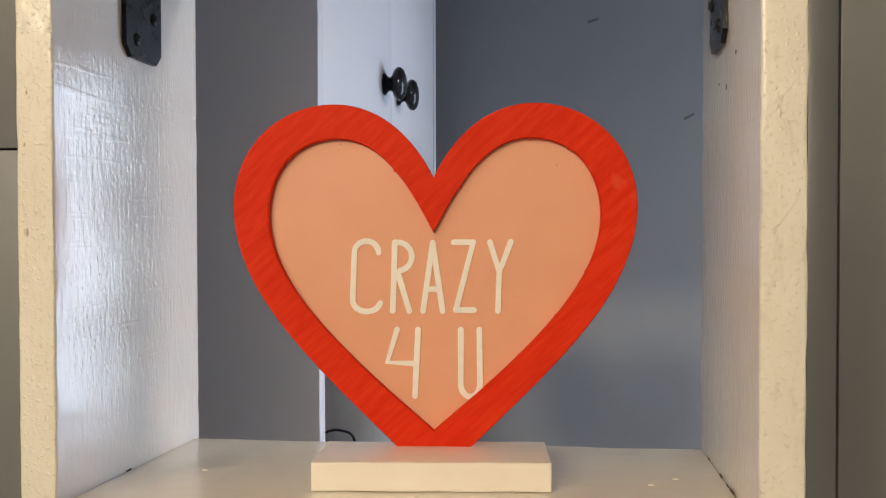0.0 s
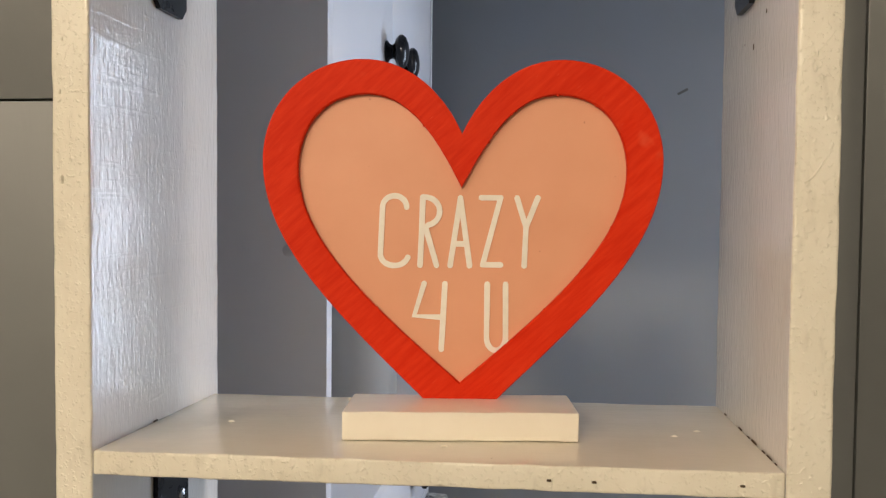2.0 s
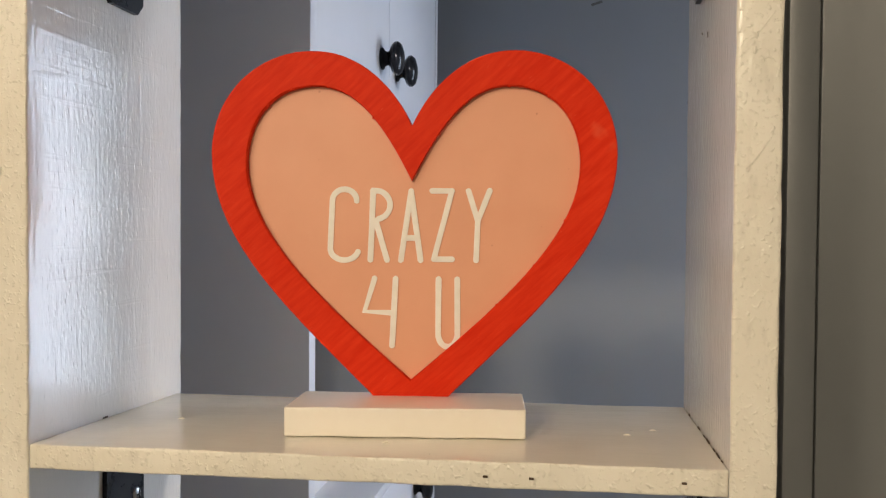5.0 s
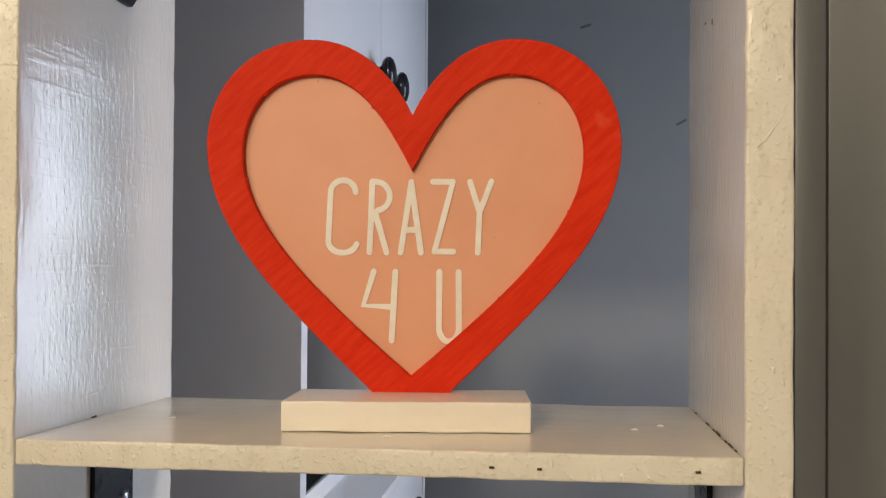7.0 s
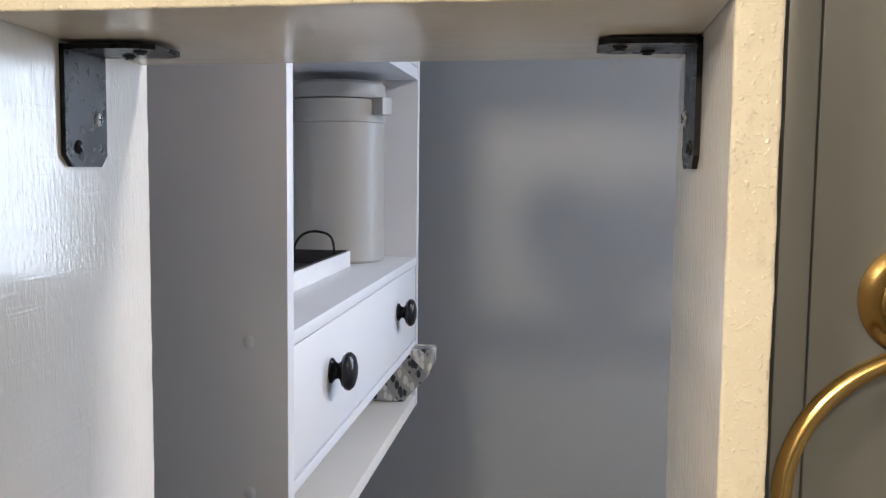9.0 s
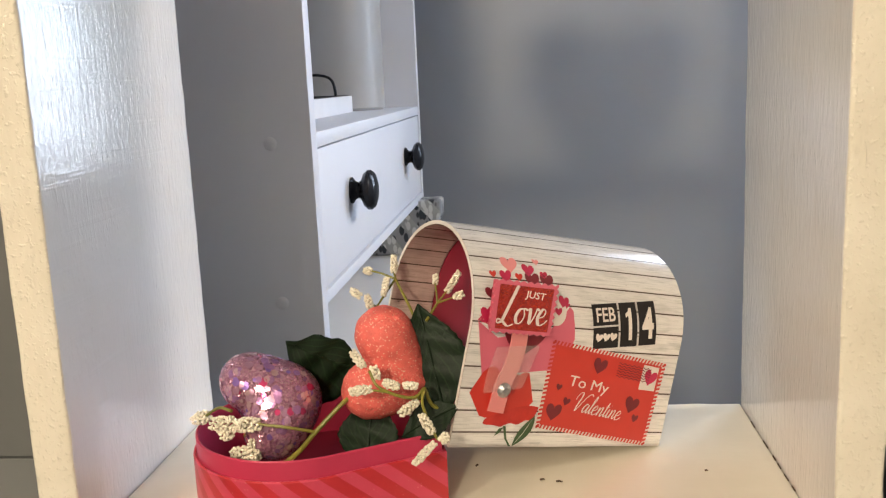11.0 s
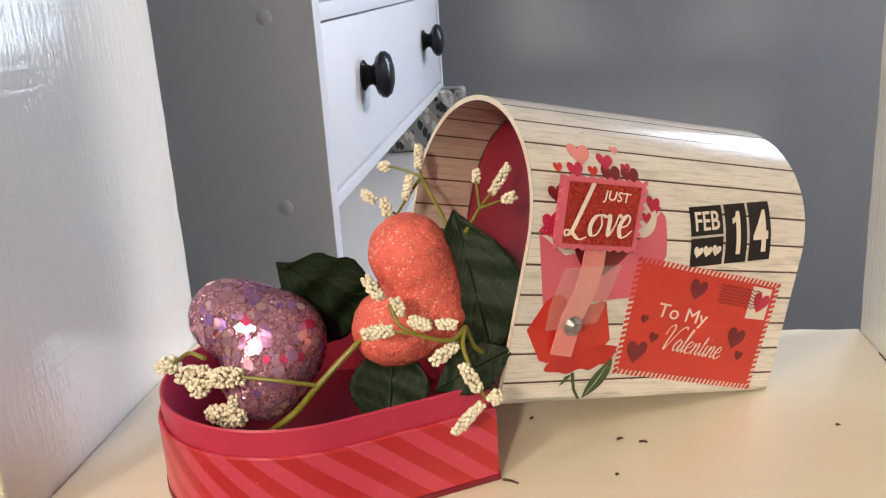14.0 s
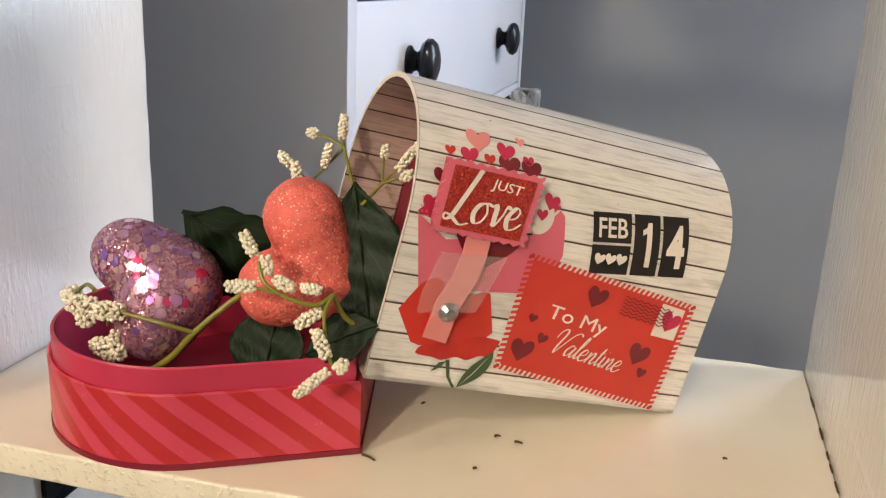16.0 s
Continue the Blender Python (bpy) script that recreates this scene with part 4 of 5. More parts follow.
# ---- joined handwriting: each letter is one or two pen paths, x-height 1 ----
PEN = {
    "L": (1.15, [[(0.98, 2.15), (0.88, 2.2), (0.80, 1.85), (0.55, 0.9), (0.32, 0.12), (0.05, -0.05), (0.0, 0.18), (0.30, 0.12), (0.75, -0.18), (1.15, -0.05)]]),
    "V": (1.25, [[(-0.10, 1.15), (0.0, 1.75), (0.32, 2.0), (0.48, 1.6), (0.38, 0.6), (0.46, 0.0), (0.80, 0.9), (1.12, 1.7), (1.50, 2.0), (1.75, 1.8)]]),
    "a": (0.82, [[(0.60, 0.80), (0.32, 0.95), (0.05, 0.50), (0.15, 0.05), (0.40, 0.20), (0.62, 0.88), (0.55, 0.30), (0.65, 0.02), (0.88, 0.30)]]),
    "e": (0.72, [[(0.05, 0.42), (0.42, 0.55), (0.50, 0.85), (0.28, 0.98), (0.05, 0.50), (0.20, 0.03), (0.50, 0.08), (0.76, 0.35)]]),
    "i": (0.40, [[(0.10, 0.95), (0.08, 0.30), (0.18, 0.02), (0.44, 0.30)], [(0.20, 1.32), (0.22, 1.40)]]),
    "l": (0.42, [[(0.0, 0.30), (0.28, 1.2), (0.34, 1.85), (0.20, 1.75), (0.12, 0.6), (0.20, 0.03), (0.46, 0.30)]]),
    "n": (0.78, [[(0.0, 0.85), (0.10, 0.80), (0.08, 0.0), (0.20, 0.60), (0.42, 0.96), (0.52, 0.70), (0.48, 0.20), (0.60, 0.02), (0.82, 0.30)]]),
    "o": (0.78, [[(0.50, 0.92), (0.20, 0.82), (0.05, 0.40), (0.20, 0.02), (0.48, 0.10), (0.62, 0.50), (0.50, 0.92), (0.82, 0.82)]]),
    "t": (0.46, [[(0.22, 1.55), (0.15, 0.50), (0.22, 0.03), (0.50, 0.30)], [(-0.02, 1.05), (0.46, 1.12)]]),
    "v": (0.74, [[(0.0, 0.85), (0.12, 0.95), (0.20, 0.70), (0.30, 0.03), (0.55, 0.55), (0.62, 0.98), (0.80, 0.86)]]),
}


def pen_line(points, thin, thick, place, depth):
    """A ribbon of ink, broader on the down strokes."""
    pts = [Vector(p) for p in points]
    bm = bmesh.new()
    rows = []
    for i, p in enumerate(pts):
        d = (pts[min(i + 1, len(pts) - 1)] - pts[max(i - 1, 0)]).normalized()
        r = thin + (thick - thin) * max(-d.y, 0.0) ** 1.2
        if i in (0, len(pts) - 1):
            r *= 0.5
        q = Vector((-d.y, d.x)) * r
        rows.append([bm.verts.new(place(*(p + k * q), depth)) for k in (1, -1)])
    for (a, b), (c, d) in zip(rows, rows[1:]):
        bm.faces.new((a, b, d, c))
    return bm


def script(word, start, size, slope, shear, thin, thick, place, depth=0.0, tall=1.0):
    out, x = bmesh.new(), 0.0
    layer = 0
    for ch in word:
        step, paths = PEN[ch]
        for path in paths:
            line = [(v.x, v.y) for v in smooth_path([(a, b, 0) for a, b in path], 6)]
            loop = []
            for a, b in line:
                a, b = size * (x + a + shear * b), size * tall * b
                loop.append((start[0] + a * cos(slope) - b * sin(slope), start[1] + a * sin(slope) + b * cos(slope)))
            out = join(out, pen_line(loop, thin, thick, place, depth + 0.00002 * layer))
            layer = (layer + 1) % 4
        x += step
    return out


# ---- mailbox: along U, up V, across W ----
FB = Vector((-0.0741, 0.4052, 0.9996))
U = Vector((0.0955, 0.0643, -0.0268)).normalized()
V = Vector((0.233, 0.098, 0.967))
V = (V - U * V.dot(U)).normalized()
W = -U.cross(V)
LEN, WID, WALLH = 0.1190, 0.0810, 0.0525
RAD = WID / 2
ARC = pi * RAD


def mb(u, v, w):
    return FB + U * u + V * v + W * w


def skin(u, s, out=0.0):
    """A place on the mailbox's skin: u along it, s round it from the near foot."""
    if s < WALLH:
        return mb(u, s, -out)
    a = (s - WALLH) / RAD
    if a < pi:
        return mb(u, WALLH + (RAD + out) * sin(a), RAD - (RAD + out) * cos(a))
    return mb(u, 2 * WALLH + ARC - s, WID + out)


box_mb = thing("mailbox", mb(LEN / 2, 0, WID / 2), "open white plank card mailbox propped on a heart box", "mailbox")
TOTAL = 2 * WALLH + ARC


def shell(out, u0, u1, flip):
    bm = bmesh.new()
    uv = bm.loops.layers.uv.new("UVMap")
    ss = [WALLH * i / 4 for i in range(4)] + [WALLH + ARC * i / 40 for i in range(41)] + [WALLH + ARC + WALLH * i / 4 for i in range(1, 5)]
    us = [u0 + (u1 - u0) * i / 8 for i in range(9)]
    vs = [[bm.verts.new(skin(u, s, out)) for u in us] for s in ss]
    for i in range(len(ss) - 1):
        for j in range(8):
            q = [(i, j), (i, j + 1), (i + 1, j + 1), (i + 1, j)]
            f = bm.faces.new([vs[a][b] for a, b in (q[::-1] if flip else q)])
            for lp, (a, b) in zip(f.loops, q[::-1] if flip else q):
                lp[uv].uv = (us[b], ss[a])
    return bm


part("cover", shell(0.0, -0.002, LEN, True), PLANKS, box_mb, "white plank printed cover")
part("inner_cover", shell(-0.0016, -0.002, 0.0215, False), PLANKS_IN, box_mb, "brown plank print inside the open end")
rim = bmesh.new()
sr = [TOTAL * i / 64 for i in range(65)]
ra, rb = [rim.verts.new(skin(-0.0022, s, 0.0001)) for s in sr], [rim.verts.new(skin(-0.0022, s, -0.0017)) for s in sr]
for i in range(64):
    rim.faces.new((ra[i], ra[i + 1], rb[i + 1], rb[i]))
part("rim", rim, EDGE, box_mb, "white card rim")


def end_plate(u, out, thick):
    loop = [(s, 0) for s in [0.0, WALLH] + [WALLH + ARC * i / 30 for i in range(1, 30)] + [WALLH + ARC, TOTAL]]
    bm = bmesh.new()
    f = [bm.verts.new(skin(u, s, out)) for s, _ in loop]
    g = [bm.verts.new(skin(u + thick, s, out)) for s, _ in loop]
    bm.faces.new(f); bm.faces.new(g[::-1])
    for i in range(len(f)):
        j = (i + 1) % len(f)
        bm.faces.new((f[i], g[i], g[j], f[j]))
    bmesh.ops.recalc_face_normals(bm, faces=bm.faces)
    return bm


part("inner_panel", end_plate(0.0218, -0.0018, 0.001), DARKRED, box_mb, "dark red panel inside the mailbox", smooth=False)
part("back_panel", end_plate(LEN - 0.0015, -0.0004, 0.0012), EDGE, box_mb, smooth=False)
base = bmesh.new()
bq = [mb(a, b, c) for a in (-0.002, LEN) for b in (0.0, 0.0014) for c in (0.0, WID)]
bv = [base.verts.new(p) for p in bq]
for q in ((0, 1, 3, 2), (4, 6, 7, 5), (0, 4, 5, 1), (2, 3, 7, 6), (0, 2, 6, 4), (1, 5, 7, 3)):
    base.faces.new([bv[i] for i in q])
bmesh.ops.recalc_face_normals(base, faces=base.faces)
part("floor_panel", base, EDGE, box_mb, smooth=False)


def decal(name, loop, lift, material, label="", n=0):
    """A flat print lying on the skin: a fan of fine triangles that follows the curve."""
    bm = bmesh.new()
    vs = [bm.verts.new((a, b, 0)) for a, b in loop]
    bm.faces.new(vs)
    bmesh.ops.triangulate(bm, faces=bm.faces[:])
    if max(b for a, b in loop) > WALLH - 0.002:
        for k in range(-1, 40):
            s = WALLH + 0.0025 * k
            bmesh.ops.bisect_plane(bm, geom=bm.verts[:] + bm.edges[:] + bm.faces[:], plane_co=(0, s, 0), plane_no=(0, 1, 0))
    for v in bm.verts:
        v.co = skin(v.co.x, v.co.y, lift)
    bmesh.ops.recalc_face_normals(bm, faces=bm.faces)
    for f in bm.faces:
        if f.normal.dot(-W + V) < 0:
            f.normal_flip()
    return part(name, bm, material, box_mb, label, smooth=False)


def heart2d(cu, cs, size, turn=0.0, n=14):
    half = bezier((0, 0.22), (0.12, 0.52), (0.50, 0.52), (0.50, 0.17), n) + bezier((0.50, 0.17), (0.50, -0.10), (0.20, -0.25), (0.0, -0.48), n) + [(0.0, -0.48)]
    pts = half + [(-a, b) for a, b in reversed(half[1:-1])]
    return [(cu + size * (a * cos(turn) - b * sin(turn)), cs + size * (a * sin(turn) + b * cos(turn))) for a, b in pts]


def quad_map(tl, tr, br, bl):
    def at(a, b):
        top = (tl[0] + (tr[0] - tl[0]) * a, tl[1] + (tr[1] - tl[1]) * a)
        bot = (bl[0] + (br[0] - bl[0]) * a, bl[1] + (br[1] - bl[1]) * a)
        return (bot[0] + (top[0] - bot[0]) * b, bot[1] + (top[1] - bot[1]) * b)
    return at


ENV = quad_map((0.0416, 0.0508), (0.1120, 0.0423), (0.1088, 0.0004), (0.0412, 0.0093))
rect = lambda m, a0, a1, b0, b1: [m(a0, b0), m(a1, b0), m(a1, b1), m(a0, b1)]
decal("envelope_print", rect(ENV, 0, 1, 0, 1), 0.00015, EDGE, "red envelope print with a striped border")
decal("envelope_face", rect(ENV, 0.030, 0.970, 0.045, 0.955), 0.0003, RED)
# slanted dashes of the border, one joined print
dash = bmesh.new()
uvl = []
for i in range(34):
    a = i / 34
    for b0, b1 in ((0.955, 1.0), (0.0, 0.045)):
        uvl.append([ENV(a, b0), ENV(a + 0.016, b0), ENV(min(a + 0.028, 1), b1), ENV(a + 0.012, b1)])
for i in range(21):
    b = i / 21
    for a0, a1 in ((0.0, 0.030), (0.970, 1.0)):
        uvl.append([ENV(a0, b), ENV(a1, b + 0.016), ENV(a1, min(b + 0.042, 1)), ENV(a0, b + 0.026)])
for q in uvl:
    dash.faces.new([dash.verts.new(skin(a, s, 0.0003)) for a, s in q])
for f in dash.faces:
    f.normal_update()
    if f.normal.dot(-W) < 0:
        f.normal_flip()
part("border_print", dash, RED, box_mb, kind="stuff", smooth=False)
on_env = lambda a, b, d: skin(*ENV(a, b), 0.0004 + d)
on_skin = lambda a, b, d: skin(a, b, 0.0005 + d)
part("letters", words("To My", 0.0549, 0.0789, 0.0265, 0.0330, on_skin, 0.0001, 0.0, 0.0, -0.15), LETTER, box_mb, "white printed words", smooth=False)
part("letters", script("Valentine", (0.0592, 0.0180), 0.0047, -0.16, 0.28, 0.00018, 0.00036, on_skin, 0.0001), LETTER, box_mb, "white joined handwriting", smooth=False)
for a, b, size, tn in ((0.0711, 0.0395, 0.0082, -0.2), (0.0494, 0.0169, 0.0088, -0.1), (0.0557, 0.0220, 0.0042, -0.3), (0.0499, 0.0288, 0.0034, -0.2), (0.0951, 0.0211, 0.0088, -0.25), (0.0988, 0.0143, 0.0042, -0.2)):
    decal("heart_print", heart2d(a, b, size, tn), 0.0005, MAROON, "small dark red heart print")
decal("stamp_print", [(0.0979, 0.0413), (0.1079, 0.0400), (0.1074, 0.0282), (0.0972, 0.0290)], 0.0005, EDGE, "white stamp print with a pink heart")
decal("heart_print", heart2d(0.1032, 0.0348, 0.0082, -0.25), 0.0006, HOTPINK)
for k in range(6):
    b = 0.745 + 0.030 * k
    pts = [(0.575 + 0.30 * i / 40, b + 0.008 * sin(i * 1.1)) for i in range(41)]
    wavy = bmesh.new()
    lo = [wavy.verts.new(on_env(a, c - 0.005, 0.0004)) for a, c in pts]
    hi = [wavy.verts.new(on_env(a, c + 0.005, 0.0004)) for a, c in pts]
    for i in range(40):
        wavy.faces.new((lo[i], lo[i + 1], hi[i + 1], hi[i]))
    part("postmark_line", wavy, MAROON, box_mb, smooth=False)

DATE = quad_map((0.0611, 0.0680), (0.0996, 0.0725), (0.1021, 0.0516), (0.0649, 0.0474))
for a0, a1, b0, b1 in ((0.0, 0.39, 0.52, 1.0), (0.0, 0.39, 0.0, 0.48), (0.42, 0.69, 0.0, 1.0), (0.72, 1.0, 0.0, 1.0)):
    decal("date_tile", rect(DATE, a0, a1, b0, b1), 0.0003, INK, "black date tile print")
on_date = lambda a, b, d: skin(*DATE(a, b), 0.0005 + d)
part("letters", words("FEB", 0.055, 0.345, 0.60, 0.91, on_date, 0.0001, 0.012), LETTER, box_mb, "white printed letters", smooth=False)
decal("letters", [DATE(a, b) for a, b in ((0.505, 0.66), (0.548, 0.70), (0.548, 0.15), (0.602, 0.15), (0.602, 0.87), (0.560, 0.87), (0.545, 0.79), (0.505, 0.75))], 0.0005, LETTER, "white printed figure")
part("letters", words("4", 0.765, 0.955, 0.15, 0.86, on_date, 0.0001, 0.03), LETTER, box_mb, "white printed figure", smooth=False)
for a in (0.085, 0.195, 0.305):
    decal("heart_print", heart2d(*DATE(a, 0.25), 0.0042, -0.10), 0.0005, LETTER, "white heart print")

# pink envelope, rose, and the paper pick taped over them
decal("envelope_lining", [(0.0003, 0.0572), (0.0120, 0.0700), (0.0400, 0.0700), (0.0492, 0.0672), (0.0300, 0.0480)], 0.00012, HOTPINK, "deep pink dotted envelope lining")
dots = bmesh.new()
for a in range(4):
    for b in range(5):
        for u, s in ((0.0445 + 0.0014 * a + 0.0006 * (b % 2), 0.0600 + 0.0014 * b), (0.0012 + 0.0014 * a + 0.0006 * (b % 2), 0.0562 + 0.0014 * b)):
            if s < 0.0668 - abs(u - 0.049) * 0.3 or u < 0.01:
                dots.faces.new([dots.verts.new(skin(u + 0.0003 * cos(k * pi / 3), s + 0.0003 * sin(k * pi / 3), 0.0002)) for k in range(6)])
part("dot_print", dots, PALE, box_mb, "tiny pale dots", smooth=False, kind="stuff")
decal("pink_envelope_print", [(0.0074, 0.0327), (0.0500, 0.0372), (0.0535, 0.0514), (0.0509, 0.0643), (0.0490, 0.0660), (0.0400, 0.0560), (0.0120, 0.0500), (0.0006, 0.0568)], 0.00022, PINK, "pink envelope print")
decal("heart_print", heart2d(0.0255, 0.0520, 0.0240, -0.1), 0.0003, MAROON, "large dark red heart print")
decal("white_tag_print", [(0.0418 + 0.0052 * cos(a), 0.0632 + 0.0062 * sin(a)) for a in (2 * pi * i / 28 for i in range(28))], 0.0003, EDGE, "round white tag print with a red heart")
decal("heart_print", heart2d(0.0425, 0.0634, 0.0040, 0.1), 0.0004, HOTPINK)
for u, s, size, tn, mt in ((0.0179, 0.0834, 0.0088, 0.0, PALE), (0.0082, 0.0779, 0.0036, 0.1, RED), (0.0276, 0.0815, 0.0066, -0.1, HOTPINK), (0.0331, 0.0864, 0.0036, 0.0, PALE), (0.0359, 0.0798, 0.0040, 0.1, HOTPINK),
                           (0.0149, 0.0775, 0.0062, 0.1, HOTPINK), (0.0219, 0.0776, 0.0040, 0.0, RED), (0.0290, 0.0768, 0.0078, 0.0, MAROON), (0.0370, 0.0769, 0.0074, 0.0, MAROON), (0.0067, 0.0691, 0.0064, 0.2, MAROON),
                           (0.0048, 0.0600, 0.0068, 0.1, HOTPINK), (0.0452, 0.0680, 0.0058, -0.2, HOTPINK)):
    decal("heart_print", heart2d(u, s, size, tn), 0.00035, mt, "small heart print")


decal("rose_print", [(0.0028, 0.0251), (0.0079, 0.0344), (0.0105, 0.0366), (0.0130, 0.0372), (0.0152, 0.0362), (0.0165, 0.0345), (0.0273, 0.0338), (0.0300, 0.0352), (0.0322, 0.0348), (0.0371, 0.0214), (0.0330, 0.0170), (0.0131, 0.0137), (0.0099, 0.0146)], 0.00025, RED, "red rose print")
decal("rose_petal", [(0.0165, 0.0345), (0.0273, 0.0338), (0.0262, 0.0250), (0.0190, 0.0215), (0.0140, 0.0270)], 0.0003, ROSE)
decal("rose_petal", bezier((0.0123, 0.0112), (0.0125, 0.0150), (0.0180, 0.0150), (0.0230, 0.0170), 8) + bezier((0.0230, 0.0170), (0.0290, 0.0190), (0.0340, 0.0205), (0.0408, 0.0190), 8) + bezier((0.0408, 0.0190), (0.0400, 0.0150), (0.0390, 0.0135), (0.0372, 0.0126), 6)
      + bezier((0.0372, 0.0126), (0.0340, 0.0140), (0.0320, 0.0095), (0.0290, 0.0110), 8) + bezier((0.0290, 0.0110), (0.0250, 0.0125), (0.0230, 0.0085), (0.0200, 0.0100), 8) + bezier((0.0200, 0.0100), (0.0170, 0.0110), (0.0140, 0.0100), (0.0123, 0.0112), 6), 0.0004, ROSE, "ruffled lower petal print")
decal("stem_print", [(0.0236, 0.0100), (0.0250, 0.0100), (0.0268, 0.0040), (0.0296, 0.0004), (0.0284, 0.0004), (0.0256, 0.0040)], 0.00024, GREENPRINT, "green stem print")
decal("leaf_print", bezier((0.0300, 0.0006), (0.0310, 0.0085), (0.0355, 0.0115), (0.0396, 0.0150), 10) + bezier((0.0396, 0.0150), (0.0410, 0.0100), (0.0390, 0.0045), (0.0300, 0.0006), 10), 0.0005, GREENPRINT, "green leaf print")
decal("leaf_vein", [(0.0304, 0.0010), (0.0344, 0.0066), (0.0390, 0.0140), (0.0347, 0.0064)], 0.0006, EDGE)
decal("leaf_print", [(0.0240, 0.0096), (0.0214, 0.0088), (0.0194, 0.0052), (0.0222, 0.0070)], 0.0005, GREENPRINT)

ST = quad_map((0.0057, 0.0754), (0.0393, 0.0751), (0.0369, 0.0529), (0.0047, 0.0533))
pick = thing("paper_pick", skin(0.02, 0.06, 0.001), "pink paper pick with a red glitter stamp taped to the mailbox", "paper pick")


def flat(a, b, d):
    """The pick's card: a flat plane that touches the wall low and stands off the curve above."""
    u, s = ST(a, b)
    return mb(u, s, -0.0030 - d + 0.0040 * max(min(b, 1.1), -0.1))


def scallop(n):
    out = []
    for x0, y0, x1, y1, k in ((0, 0, 1, 0, n), (1, 0, 1, 1, n - 1), (1, 1, 0, 1, n), (0, 1, 0, 0, n - 1)):
        for i in range(k * 4):
            t = i / (k * 4)
            w = 0.022 * cos(2 * pi * t * k)
            out.append((x0 + (x1 - x0) * t + (w if x0 == x1 == 1 else -w if x0 == x1 else 0), y0 + (y1 - y0) * t + (-w if y0 == y1 == 0 else w if y0 == y1 else 0)))
    return out


part("stamp_card", prism(scallop(9), 0.0007, lambda a, b, d: flat(a, b, d)), PINK, pick, "pink scalloped stamp card", smooth=False)
part("glitter_face", prism([(0.075, 0.075), (0.925, 0.075), (0.925, 0.925), (0.075, 0.925)], 0.0003, lambda a, b, d: flat(a, b, 0.0008 + d)), REDGLIT, pick, "red glitter stamp face", smooth=False)
on_stamp = lambda a, b, d: flat(a, b, 0.0012 + d)
part("letters", words("JUST", 0.48, 0.80, 0.66, 0.84, on_stamp, 0.0001, 0.008, 0.0, -0.08), LETTER, pick, "white printed letters", smooth=False)
part("letters", script("Love", (0.08, 0.20), 0.232, 0.0, 0.12, 0.011, 0.026, on_stamp, 0.0001, 1.4), LETTER, pick, "white joined handwriting", smooth=False)
strip = bmesh.new()
path = [(0.0215, 0.0530, 0.0022), (0.0218, 0.0460, 0.0022), (0.0208, 0.0380, 0.0022), (0.0180, 0.0290, 0.0018), (0.0170, 0.0162, 0.0014)]
sl, sr2, tl2, tr2 = [], [], [], []
for i, (u, s, o) in enumerate(path):
    for lst, du, dd in ((sl, -0.0042, 0.0), (sr2, 0.0042, 0.0), (tl2, -0.0042, 0.0005), (tr2, 0.0042, 0.0005)):
        lst.append(strip.verts.new(mb(u + du, s + (0.0012 if du < 0 else 0), -o - dd)))
for i in range(len(path) - 1):
    for p, q in ((sl, sr2), (tr2, tl2), (tl2, sl), (sr2, tr2)):
        strip.faces.new((p[i], q[i], q[i + 1], p[i + 1]))
bmesh.ops.recalc_face_normals(strip, faces=strip.faces)
part("strip", strip, PALE, pick, "pale pink paper strip")
part("gem", lathe(((0.0, 0.0020), (0.0016, 0.0019), (0.0030, 0.0008), (0.0035, 0.0)), 12, Matrix.Translation(mb(0.0188, 0.0272, -0.0026)) @ (-W).to_track_quat("Z", "Y").to_matrix().to_4x4()), STEEL, pick, "round clear gem", smooth=False)
tp = prism([(0.0105, 0.0466), (0.0330, 0.0484), (0.0296, 0.0349), (0.0277, 0.0285), (0.0080, 0.0257), (0.0077, 0.0327)], 0.0001, lambda a, b, d: mb(a, b, -0.0030 - d))
part("tape", tp, TAPE, pick, "strip of clear tape", smooth=False)

# ---- heart box ----
hb = thing("heart_box", (-0.13, 0.42, ZB), "pink heart-shaped card box with red slanted stripes", "box")
TIP = Vector((-0.0768, 0.4045))


def heart_plan(grow, axis=radians(157), lobe=radians(9.9), dist=0.0703, r=0.0480):
    """Tip, straight side, round lobe, notch, and the same mirrored."""
    r += grow
    c1 = TIP + dist * Vector((cos(axis + lobe), sin(axis + lobe)))
    c2 = TIP + dist * Vector((cos(axis - lobe), sin(axis - lobe)))
    tip = TIP - grow * 1.4 * Vector((cos(axis), sin(axis)))

    def touch(c, side):
        """Where the straight side from the tip meets a lobe."""
        d = c - tip
        half = math.asin(r / d.length)
        a = atan2(d.y, d.x) + side * half
        return tip + sqrt(d.length ** 2 - r * r) * Vector((cos(a), sin(a)))
    t1, t2 = touch(c1, 1), touch(c2, -1)
    a1, a2 = atan2((t1 - c1).y, (t1 - c1).x), atan2((t2 - c2).y, (t2 - c2).x)
    n = 40
    notch = math.acos(dist * sin(lobe) / r)
    pts = [tip.lerp(t1, i / 10) for i in range(10)]
    end1 = axis - pi / 2 + notch
    span = (a1 - end1) % (2 * pi)
    pts += [c1 + r * Vector((cos(a1 - span * i / n), sin(a1 - span * i / n))) for i in range(n + 1)]
    start2 = axis + pi / 2 - notch
    span2 = (start2 - a2) % (2 * pi)
    pts += [c2 + r * Vector((cos(start2 - span2 * i / n), sin(start2 - span2 * i / n))) for i in range(1, n + 1)]
    return pts + [t2.lerp(tip, i / 10) for i in range(1, 10)]


